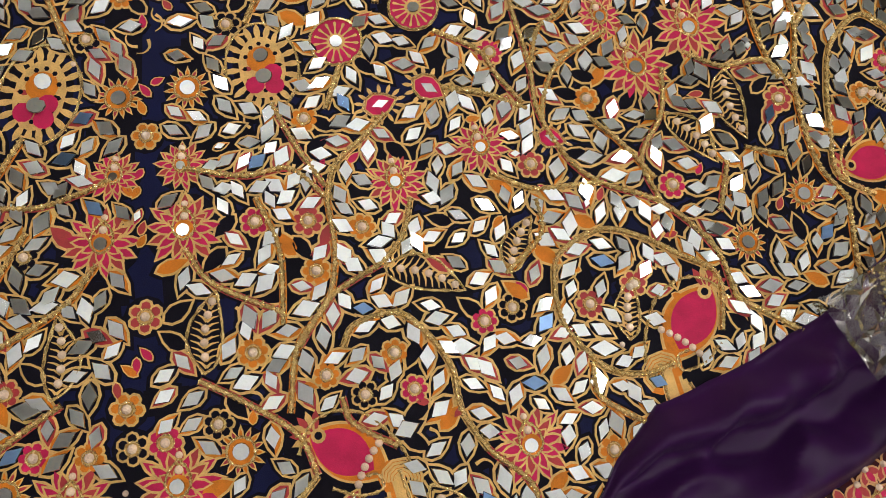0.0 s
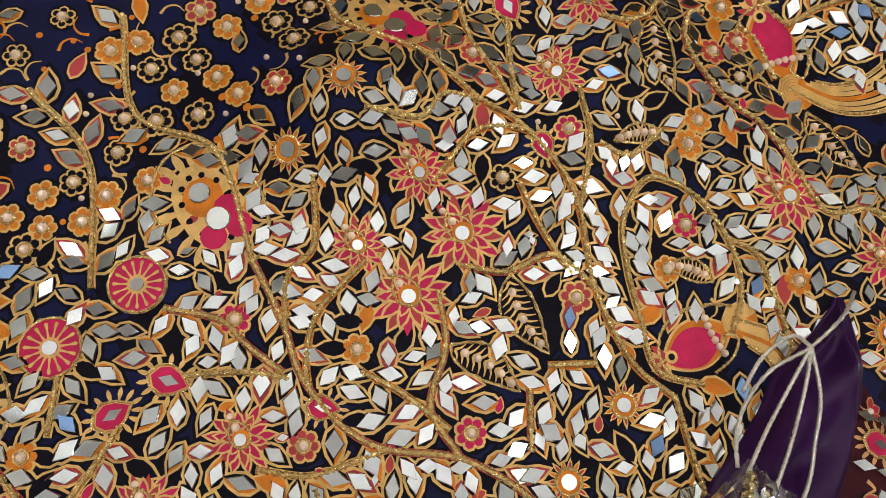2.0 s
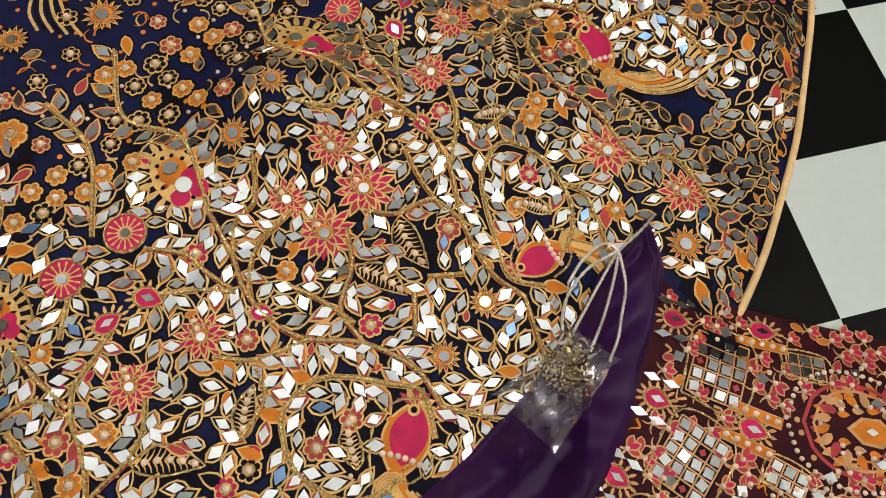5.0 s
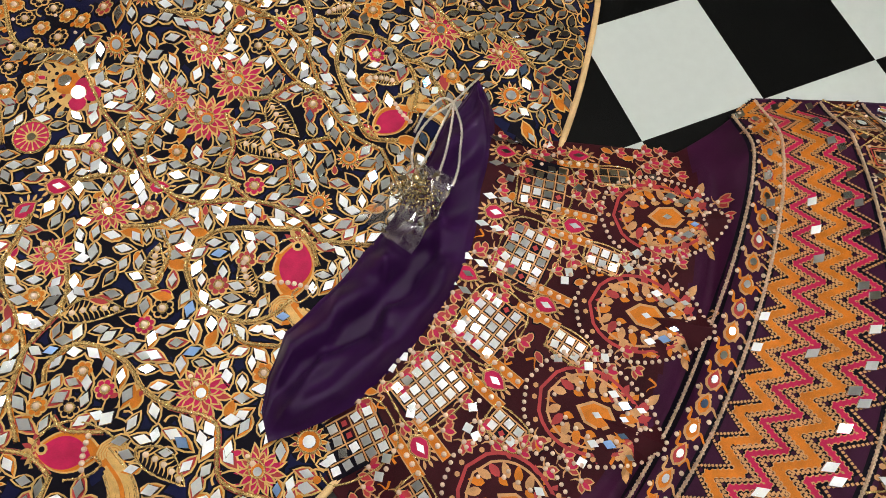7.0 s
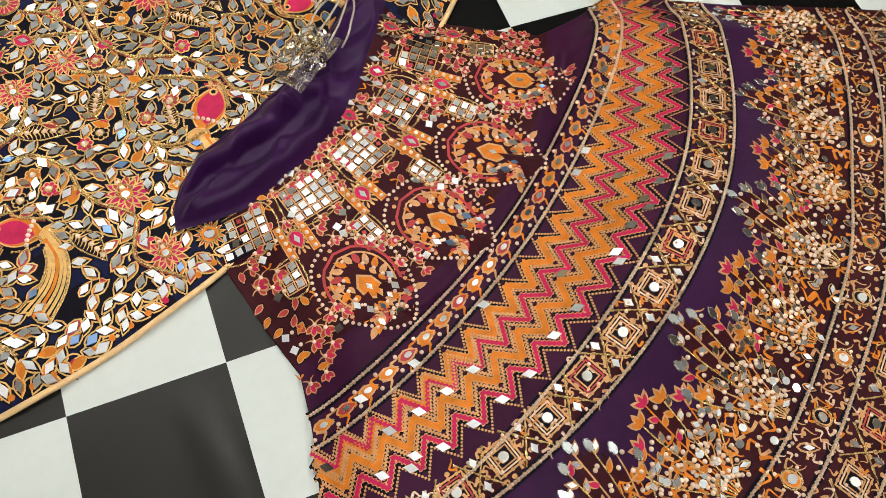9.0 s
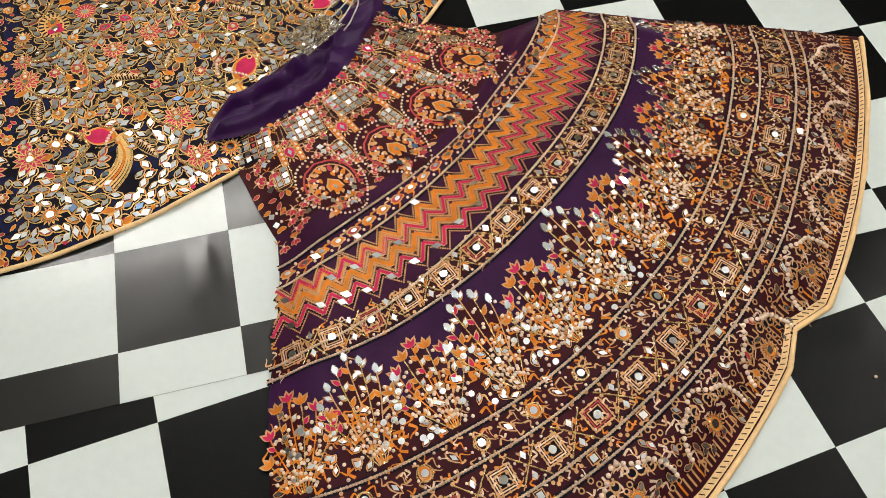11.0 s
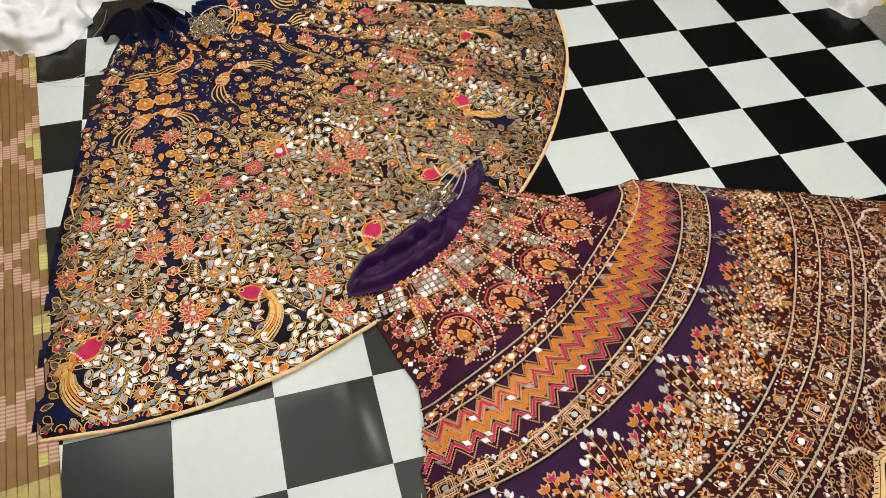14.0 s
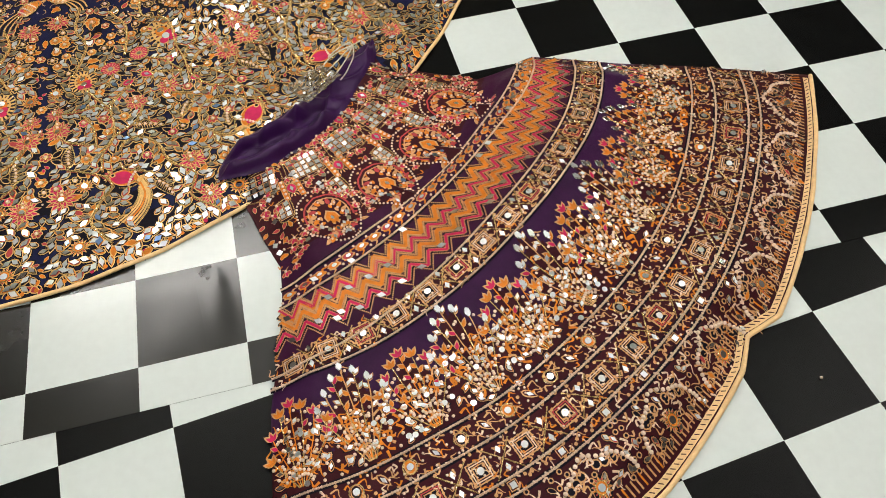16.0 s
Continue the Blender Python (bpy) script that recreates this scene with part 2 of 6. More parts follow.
def tube_lamp(at, turn):
    """A bare fluorescent tube on a batten under the ceiling, out of view."""
    t = thing("unseen_tube_light", at, "unseen lit fluorescent tube on a white batten", "lamp", "tube lights")
    bm = bmesh.new()
    bmesh.ops.create_cone(bm, cap_ends=True, segments=14, radius1=0.016, radius2=0.016, depth=1.16)
    bmesh.ops.rotate(bm, verts=bm.verts, matrix=Matrix.Rotation(math.pi / 2, 3, "Y"))
    bm_ob("tube", bm, TUBE, t, smooth=True)
    bm_ob("batten", box_bm(-0.62, 0.62, -0.018, 0.018, 0.05, 0.085, 0.005), METAL_FIT, t)
    for s in (-1, 1):
        bm_ob("end_cap", box_bm(s * 0.6 - 0.02, s * 0.6 + 0.02, -0.018, 0.018, -0.02, 0.05, 0.004), METAL_FIT, t)
    for s in (-0.4, 0.4):
        bm_ob("hanging_rod", box_bm(s - 0.006, s + 0.006, -0.006, 0.006, 0.085, RH - at[2]), METAL_FIT, t)
    t.rotation_euler = (0, 0, radians(turn))
    return t


# This one stands where the mirror glints and the vinyl streak place a lamp.
tube_lamp((-1.66, 0.98, 2.12), 12)
# The other three are added fill, brightening the cloth and the mirrored ceiling.
tube_lamp((2.0, -0.7, 2.05), 80)
tube_lamp((-0.9, -1.9, 2.05), 0)
tube_lamp((-0.15, 0.35, 2.36), 80)

# ---------------------------------------------------------------- floor
CEMENT = mat("cement", (0.28, 0.27, 0.25), 0.8, vary=0.15, scale=6, fine=120, bump=0.1)
ground = tagged(bm_ob("floor", box_bm(RX0, RX1, RY0, RY1, -0.10, -0.004), CEMENT), "cement floor under black and white vinyl sheets", "floor", kind="structure")


def vinyl_sheet(name, x0, x1, y0, y1, ox, oy, px, py, z, flip, turn=0.0, black=VINYL_BLACK):
    """A vinyl sheet whose black and white squares are cut by its edges."""
    base = tagged(bm_ob(name, box_bm(x0, x1, y0, y1, z - 0.0020, z - 0.0009), VINYL_BLACK), "glossy black and white checked vinyl flooring sheet", "floor", kind="structure")
    for i in range(math.floor((x0 - ox) / px), math.ceil((x1 - ox) / px)):
        for j in range(math.floor((y0 - oy) / py), math.ceil((y1 - oy) / py)):
            a, b = max(x0, ox + i * px), min(x1, ox + (i + 1) * px)
            c, d = max(y0, oy + j * py), min(y1, oy + (j + 1) * py)
            if b - a < 1e-4 or d - c < 1e-4:
                continue
            white = (i + j + flip) % 2
            verts = [(a, c, z), (b, c, z), (b, d, z), (a, d, z), (a, c, z - 0.001), (b, c, z - 0.001), (b, d, z - 0.001), (a, d, z - 0.001)]
            mesh_ob("square", verts, [(0, 1, 2, 3), (0, 4, 5, 1), (1, 5, 6, 2), (2, 6, 7, 3), (3, 7, 4, 0)], [VINYL_WHITE if white else black], base)
    base.matrix_world = Matrix.Translation((ox, oy, 0)) @ Matrix.Rotation(radians(turn), 4, "Z") @ Matrix.Translation((-ox, -oy, 0))
    return base


vinyl_sheet("floor_vinyl_1", -0.62, 1.72, -0.872, 1.6, 0.0, 0.0, 0.201, 0.197, 0.0, 0)
vinyl_sheet("floor_vinyl_2", -2.2, -0.62, -0.872, 1.6, 0.024, 0.0015, 0.200, 0.1963, 0.0, 0, 0.0, VINYL_SHEEN)
vinyl_sheet("floor_vinyl_3", -2.2, 1.72, -2.0, -0.55, 0.066, -0.999, 0.1955, 0.1955, -0.0016, 0, 5.5)

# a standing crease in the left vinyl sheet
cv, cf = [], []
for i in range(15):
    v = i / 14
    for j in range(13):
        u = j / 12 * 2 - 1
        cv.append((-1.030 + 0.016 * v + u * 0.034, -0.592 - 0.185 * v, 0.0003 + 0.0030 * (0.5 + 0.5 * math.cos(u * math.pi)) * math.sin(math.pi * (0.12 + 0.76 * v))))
for i in range(14):
    for j in range(12):
        a = i * 13 + j
        cf.append((a, a + 13, a + 14, a + 1))
mesh_ob("crease", cv, cf, [VINYL_SHEEN], bpy.data.objects["floor_vinyl_2"], True, None, "raised crease in the vinyl")

# ---------------------------------------------------------------- skirts
skirt_navy = thing("embroidered_skirt", (-0.9, 0.2, 0), "navy flared skirt with gold vines and mirrors, on the floor", "skirt", "skirts on the floor")


def pick1(r, d):
    """Navy shows near the waist and along the panel seams; the rest is overprinted in dark ink."""
    axis = min(abs(d + 88), abs(d + 32)) * 0.0175 * r
    if r < 0.74 + 0.05 * math.sin(d * 0.9) + 0.03 * math.sin(d * 2.3):
        return 0 if noise.noise((r * 12, d * 0.16, 3)) > -0.45 or axis < 0.014 else 1
    return 0 if axis < 0.014 and r < 1.16 or noise.noise((r * 22, d * 0.35, 0)) > -0.02 else 1


sheet("cloth", APEX1, lambda d: 0.16 + 0 * d, hem1, left1, top1, height1, skirt_navy, pick1, [NAVY, INK], "navy crepe cloth")
skirt_purple = thing("embroidered_skirt", (-0.4, -0.6, 0), "purple maroon skirt with orange zigzag, pearls and mirrors", "skirt", "skirts on the floor")


def pick2(r, d):
    """Maroon ground, with purple behind the zigzag and above the flower bushes."""
    k = math.floor((d + 91.1) / 6.2)
    s = abs(((d + 91.1) / 6.2 - k) * 2 - 1)
    tall = 0.185 if k % 2 else 0.150
    crown = 1.112 - tall * (1 - 0.62 * s ** 1.3) + 0.008 * math.sin(d * 9) + 0.006 * math.sin(r * 300 + d * 5)
    if 0.645 < r < 0.865:
        return 2
    return 1 if 0.915 < r < crown else 0


sheet("cloth", APEX2, inner2, hem2, left2, top2, height2, skirt_purple, pick2, [MAROON, PURPLE, PLUM], "maroon and purple crepe cloth")


def hem_tube(name, apex, hem, height, d0, d1, parent, radius, z0=0.006):
    line = []
    for d in np.linspace(d0, d1, 240):
        x, y = place(apex, hem(d) + 0.002, d)
        line.append((x, y, z0 + 0.002 * math.sin(d * 0.9)))
    v, f = tube_geo(line, radius, 8)
    return mesh_ob(name, v, f, [PIPING], parent, True, None, "pale orange piped edge")


hem_tube("hem_piping", APEX1, hem1, height1, -98.5, -14.0, skirt_navy, 0.0045)
hem_tube("hem_piping", APEX2, hem2, height2, -92, -18.8, skirt_purple, 0.0050)

# ---------------------------------------------------------------- embroidery materials
GOLDPRINT = mat("gold_print", (0.64, 0.395, 0.125), 0.45, metal=0.2, vary=0.3, scale=90, fine=1500, bump=0.3)
ORANGE = mat("orange_print", (0.62, 0.19, 0.012), 0.55, spec=0.2, vary=0.3, scale=60, fine=1500, bump=0.25)
PINK = mat("pink_print", (0.52, 0.012, 0.085), 0.55, spec=0.2, vary=0.25, scale=60, fine=1500, bump=0.25)
RED = mat("red_print", (0.40, 0.022, 0.028), 0.55, vary=0.3, scale=60, fine=1500, bump=0.25)
COPPERPRINT = mat("copper_print", (0.55, 0.285, 0.115), 0.45, metal=0.2, vary=0.3, scale=90, fine=1500, bump=0.3)
CORD = mat("gold_bullion_cord", (0.90, 0.64, 0.27), 0.24, metal=0.75, vary=0.5, scale=500, fine=1300, bump=0.9)
PEARL = mat("pearl_bead", (0.82, 0.64, 0.50), 0.22, vary=0.15, scale=200, fine=900, bump=0.05, coat=0.6, island=0.15)
MIRROR = mat("mirror_chip", (0.87, 0.93, 0.98), 0.06, metal=1.0, vary=0.06, scale=300, fine=900, bump=0.02, island=0.1)
BEADS = mat("silver_gold_beads", (0.70, 0.52, 0.38), 0.28, metal=0.6, vary=0.4, scale=500, fine=1300, bump=0.8)
BLUECHIP = mat("blue_mirror_chip", (0.25, 0.42, 0.75), 0.08, metal=1.0, vary=0.06, scale=300, fine=900, bump=0.02)
PALETTE = [INK, GOLDPRINT, ORANGE, PINK, RED, CORD, PEARL, MIRROR, NAVY, MAROON, PURPLE, PIPING, BLUECHIP, BEADS]
K = dict(ink=0, gold=1, orange=2, pink=3, red=4, cord=5, pearl=6, mirror=7, navy=8, maroon=9, purple=10, piping=11, blue=12, bead=13)


class Batch:
    """Collects draped flat shapes, cords, pearls and mirrors into one mesh."""

    def __init__(self, height):
        self.h, self.v, self.f, self.s = height, [], [], []

    def poly(self, pts, off, col):
        pts = np.asarray(pts, float)
        c = pts.mean(axis=0)
        allp = np.vstack([pts, c[None]])
        z = self.h(allp[:, 0], allp[:, 1]) + off
        b, n = len(self.v), len(pts)
        self.v.extend(zip(allp[:, 0], allp[:, 1], z))
        self.f.extend((b + i, b + (i + 1) % n, b + n) for i in range(n))
        self.s.extend([K[col]] * n)

    def ribbon(self, pts, width, off, col, closed=False, taper=False):
        pts = np.asarray(pts, float)
        if closed:
            pts = np.vstack([pts, pts[:1]])
        t = np.gradient(pts, axis=0)
        if closed:
            t[0] = t[-1] = t[0] + t[-1]
        t /= np.linalg.norm(t, axis=1)[:, None] + 1e-12
        nrm = np.column_stack([-t[:, 1], t[:, 0]])
        n = len(pts)
        w = np.full(n, width / 2)
        if taper:
            w = w * np.linspace(1, 0.25, n)
        q = np.empty((2 * n, 2))
        q[0::2], q[1::2] = pts + nrm * w[:, None], pts - nrm * w[:, None]
        z = self.h(q[:, 0], q[:, 1]) + off
        b = len(self.v)
        self.v.extend(zip(q[:, 0], q[:, 1], z))
        self.f.extend((b + 2 * i, b + 2 * i + 1, b + 2 * i + 3, b + 2 * i + 2) for i in range(n - 1))
        self.s.extend([K[col]] * (n - 1))

    def cord(self, pts, radius=0.0016, off=0.0012, col="cord", sides=5):
        pts = np.asarray(pts, float)
        z = self.h(pts[:, 0], pts[:, 1]) + off
        beads = radius * np.where(np.arange(len(pts)) % 2, 0.72, 1.22)
        v, f = tube_geo(np.column_stack([pts, z]), beads, sides, twist=0.22)
        b = len(self.v)
        self.v.extend(map(tuple, v))
        self.f.extend(tuple(i + b for i in g) for g in f)
        self.s.extend([K[col]] * len(f))

    def pearl(self, p, rad=0.0032, col="pearl"):
        x, y = p
        z = float(self.h(np.array([x]), np.array([y]))[0]) + 0.0005
        b = len(self.v)
        for el in (0.05, 0.75, 1.2):
            for k in range(8):
                a = math.pi * k / 4
                self.v.append((x + rad * math.cos(el) * math.cos(a), y + rad * math.cos(el) * math.sin(a), z + rad * 0.5 + rad * math.sin(el)))
        for ring in (0, 8):
            for k in range(8):
                self.f.append((b + ring + k, b + ring + (k + 1) % 8, b + ring + 8 + (k + 1) % 8, b + ring + 8 + k))
        self.f.append(tuple(b + 16 + k for k in range(8)))
        self.s.extend([K[col]] * 17)

    def chip(self, outline, off=0.0022, tilt=None, col="mirror", thick=0.0009):
        """A small plate of mirror glass, never quite level."""
        o = np.asarray(outline, float)
        c = o.mean(axis=0)
        e = 0.004
        hh = self.h(np.array([c[0], c[0] + e, c[0]]), np.array([c[1], c[1], c[1] + e]))
        gx, gy = (hh[1] - hh[0]) / e, (hh[2] - hh[0]) / e
        tx, ty = tilt if tilt is not None else rng.normal(0, 0.080, 2)
        b, n = len(self.v), len(o)
        for up in (0, 1):
            q = c + (o - c) * (0.9 if up else 1.0)
            for x, y in q:
                self.v.append((x, y, hh[0] + off + up * thick + (x - c[0]) * (gx + tx) + (y - c[1]) * (gy + ty)))
        self.f.append(tuple(b + n + i for i in range(n)))
        for i in range(n):
            self.f.append((b + i, b + (i + 1) % n, b + n + (i + 1) % n, b + n + i))
        self.s.extend([K[col]] * (n + 1))

    def build(self, name, parent, kind="", label=""):
        used = sorted(set(self.s))
        remap = {k: i for i, k in enumerate(used)}
        palette = [COPPERPRINT if m is GOLDPRINT and self.h is height2 else m for m in PALETTE]
        ob = mesh_ob(name, self.v, self.f, [palette[k] for k in used], parent, False, [remap[k] for k in self.s], label)
        if kind:
            ob["kind"] = kind
        return ob


rng = np.random.default_rng(7)


def ring(c, rad, n=12, ph=0.0, squash=1.0, turn=0.0):
    a = np.linspace(0, 2 * math.pi, n, endpoint=False) + ph
    q = np.column_stack([rad * np.cos(a), rad * squash * np.sin(a)])
    return np.asarray(c) + turned(q, turn)


def turned(q, ang):
    c, s = math.cos(ang), math.sin(ang)
    q = np.asarray(q, float)
    return np.column_stack([q[:, 0] * c - q[:, 1] * s, q[:, 0] * s + q[:, 1] * c])


LEAF = np.array([(0, 0), (0.16, 0.36), (0.42, 0.5), (0.7, 0.36), (1, 0), (0.7, -0.36), (0.42, -0.5), (0.16, -0.36)])
PETAL = np.array([(0, 0.12), (0.45, 0.3), (0.75, 0.24), (1, 0), (0.75, -0.24), (0.45, -0.3), (0, -0.12)])
DIAMOND = np.array([(-0.5, 0), (0, 0.5), (0.5, 0), (0, -0.5)])
chips = []


def leaf(b, p, ang, ln, wd, mirror=True, fill=None):
    """A printed leaf: dark ground, gold outline, coloured half and a mirror."""
    shape = LEAF * (ln, wd)
    at = lambda q: np.asarray(p) + turned(q, ang)
    mid = np.array([ln * 0.45, 0])
    b.poly(at((shape - mid) * 1.28 + mid), 0.0003, "ink")
    b.poly(at(shape), 0.0007, "gold")
    inner = (shape - mid) * (0.82, 0.74) + mid
    fill = fill or ("orange", "ink", "ink", "orange", "ink", "red")[rng.integers(6)]
    b.poly(at(inner), 0.0011, "ink" if mirror and fill == "orange" else fill)
    if fill == "orange":
        b.poly(at(inner[[0, 1, 2, 3, 4]]), 0.0014, "orange")
    if mirror:
        dia = DIAMOND * (ln * rng.uniform(0.62, 0.76), wd * rng.uniform(0.66, 0.84)) + mid
        kind = rng.random()
        chips.append((at(dia).copy(), b.h, kind))


def blossom(b, p, rad, petals=6, fill="orange", pearl=True, ph=0.0):
    b.poly(ring(p, rad * 1.2, 12), 0.0003, "ink")
    for k in range(petals):
        a = ph + 2 * math.pi * k / petals
        c = np.asarray(p) + rad * 0.6 * np.array([math.cos(a), math.sin(a)])
        b.poly(ring(c, rad * 0.42, 8, a), 0.0008 + 0.0001 * (k % 2), "gold")
        b.poly(ring(c, rad * 0.27, 7, a), 0.0013, fill)
    b.poly(ring(p, rad * 0.34, 8), 0.0016, "gold")
    if pearl:
        b.cord(np.vstack([ring(p, rad * 0.42, 14), ring(p, rad * 0.42, 14)[:1]]), 0.0010, 0.0018)
        b.pearl(p, 0.0041)


def lotus(b, p, rad, ang):
    """A many-petalled pink flower with a round mirror and a pearl."""
    p = np.asarray(p)
    b.poly(ring(p, rad * 1.02, 14), 0.0003, "ink")
    for layer, (n, ln, wd, lift) in enumerate(((13, 1.10, 0.60, 0.0007), (10, 0.82, 0.54, 0.0013), (6, 0.55, 0.46, 0.0019))):
        for k in range(n):
            a = ang + 2 * math.pi * (k + 0.5 * layer) / n
            q = PETAL * (rad * ln * rng.uniform(0.90, 1.06), rad * wd)
            b.poly(p + turned(q, a), lift + 0.0001 * (k % 3), "gold")
            mid = np.array([rad * ln * 0.56, 0])
            b.poly(p + turned((q - mid) * (0.76, 0.62) + mid, a), lift + 0.0004, "pink" if k % 4 else "red")
    b.poly(ring(p, rad * 0.26, 12), 0.0028, "orange")
    loop = smooth_line(p + turned(np.array([(0.62, 0), (0.3, 0.24), (-0.05, 0.27), (-0.28, 0), (-0.05, -0.27), (0.3, -0.24), (0.62, 0)]) * rad, ang), 34)
    b.cord(loop, 0.0013, 0.0028)
    b.chip(ring(p - 0.02 * rad, rad * 0.19, 12), 0.0032)
    b.pearl(p + rad * 0.36 * np.array([math.cos(ang), math.sin(ang)]), 0.0036)
    b.pearl(p + rad * 0.70 * np.array([math.cos(ang), math.sin(ang)]), 0.0030)


def sunflower(b, p, rad):
    p = np.asarray(p)
    b.poly(ring(p, rad * 1.05, 14), 0.0003, "ink")
    for k in range(15):
        a = 2 * math.pi * k / 15
        q = PETAL * (rad * rng.uniform(0.95, 1.1), rad * 0.42)
        b.poly(p + turned(q, a), 0.0008 + 0.0001 * (k % 2), "gold")
        mid = np.array([rad * 0.75, 0])
        b.poly(p + turned((q - mid) * (0.4, 0.5) + mid, a), 0.0013, "red" if k % 2 else "orange")
    b.poly(ring(p, rad * 0.52, 14), 0.0016, "orange")
    b.cord(np.vstack([ring(p, rad * 0.56, 22), ring(p, rad * 0.56, 22)[:1]]), 0.0014, 0.002)
    b.chip(ring(p, rad * 0.36, 12), 0.0022)


def rosette(b, p, rad):
    p = np.asarray(p)
    b.poly(ring(p, rad * 1.08, 18), 0.0003, "gold")
    b.poly(ring(p, rad, 18), 0.0008, "pink")
    for k in range(15):
        a = 2 * math.pi * k / 15
        q = np.array([(0.3, 0.05), (0.6, 0.025), (0.84, 0.065), (0.9, 0), (0.84, -0.065), (0.6, -0.025), (0.3, -0.05)]) * rad
        b.poly(p + turned(q, a), 0.0013, "gold")
    b.poly(ring(p, rad * 0.36, 12), 0.0016, "gold")
    b.chip(ring(p, rad * 0.27, 12), 0.002)
    b.cord(np.vstack([ring(p, rad * 1.02, 34), ring(p, rad * 1.02, 34)[:1]]), 0.0014, 0.0016)


def eye(b, p, ang, ln):
    """A fringed almond with a mirror in a pink field."""
    p = np.asarray(p)
    for k in range(14):
        a = 2 * math.pi * k / 14
        c = p + turned(np.array([[0.38 * ln * math.cos(a), 0.26 * ln * math.sin(a)]]), ang)[0]
        b.poly(c + turned(PETAL * (ln * 0.26, ln * 0.16), ang + a), 0.0008, "gold")
    almond = (LEAF - (0.5, 0)) * (ln * 0.86, ln * 0.62)
    b.poly(p + turned(almond, ang), 0.0012, "gold")
    b.poly(p + turned(almond * 0.84, ang), 0.0016, "pink")
    b.cord(np.vstack([p + turned(almond, ang), (p + turned(almond, ang))[:1]]), 0.0013, 0.0018)
    b.chip(p + turned(DIAMOND * (ln * 0.46, ln * 0.24), ang), 0.0022)


def paisley(b, base, tip, side=1, pearls=5, wide=0.42):
    """A long curved leaf with ribs, pearls down the middle and a cord round it."""
    base, tip = np.asarray(base), np.asarray(tip)
    d = tip - base
    ln, ang = np.hypot(*d), math.atan2(d[1], d[0])
    t = np.linspace(0, 1, 14)
    bend = side * 0.08 * ln * np.sin(t * math.pi)
    w = wide * ln * np.sin(np.clip(t, 0.03, 1) ** 0.8 * math.pi) * 0.5
    up, dn = np.column_stack([t * ln, bend + w]), np.column_stack([t * ln, bend - w])
    edge = base + turned(np.vstack([up, dn[::-1][1:-1]]), ang)
    b.poly(edge, 0.0004, "ink")
    b.cord(np.vstack([edge, edge[:1]]), 0.0014, 0.0012)
    for i in range(1, 12):
        for s, e in ((1, up), (-1, dn)):
            a0 = np.array([t[i] * ln, bend[i]])
            a1 = np.array([t[min(13, i + 1)] * ln, bend[min(13, i + 1)] + s * w[min(13, i + 1)] * 0.8])
            b.ribbon(base + turned(np.array([a0, (a0 + a1) / 2 + (0.001, 0), a1]), ang), 0.0026, 0.0008, "gold", taper=True)
    for k in np.linspace(0.2, 0.86, pearls):
        b.pearl(base + turned(np.array([[k * ln, np.interp(k, t, bend)]]), ang)[0], 0.0036)


def butterfly(b, base, tip):
    base, tip = np.asarray(base), np.asarray(tip)
    d = tip - base
    ln, ang = np.hypot(*d), math.atan2(d[1], d[0])
    mid = base + d * 0.5
    b.poly(ring(mid, ln * 0.56, 16, squash=0.72, turn=ang), 0.0003, "ink")
    for k in range(20):
        a = 2 * math.pi * k / 20
        c = mid + turned(np.array([[0.42 * ln * math.cos(a), 0.28 * ln * math.sin(a)]]), ang)[0]
        b.poly(c + turned(PETAL * (ln * 0.26, ln * 0.15), ang + a), 0.0008 + 0.0001 * (k % 2), "gold")
    b.poly(ring(mid, ln * 0.48, 14, squash=0.66, turn=ang), 0.0012, "gold")
    b.poly(ring(mid - d * 0.12, ln * 0.2, 12), 0.0016, "orange")
    for f, s in ((0.10, 1), (0.26, -1), (0.3, 1)):
        b.poly(ring(mid + d * f + s * 0.13 * np.array([-d[1], d[0]]), ln * 0.13, 10), 0.002, "pink")
    for k in range(12):
        a = 2 * math.pi * k / 12
        b.poly(ring(mid + turned(np.array([[0.36 * ln * math.cos(a), 0.23 * ln * math.sin(a)]]), ang)[0], ln * 0.034, 6), 0.0018, "ink")
        if k % 2:
            b.poly(mid + turned(np.array([[0.17 * ln * math.cos(a), 0.13 * ln * math.sin(a)]]) + turned(LEAF * (ln * 0.15, ln * 0.075), a), ang), 0.0015, ("ink", "red")[k % 4 == 1])
    b.chip(ring(mid - d * 0.18, ln * 0.11, 12), 0.0022)
    b.chip(ring(mid + d * 0.14, ln * 0.12, 12), 0.0024)
    e = ring(mid, ln * 0.68, 30, squash=0.72, turn=ang)
    b.cord(e[:24], 0.0014, 0.0014)


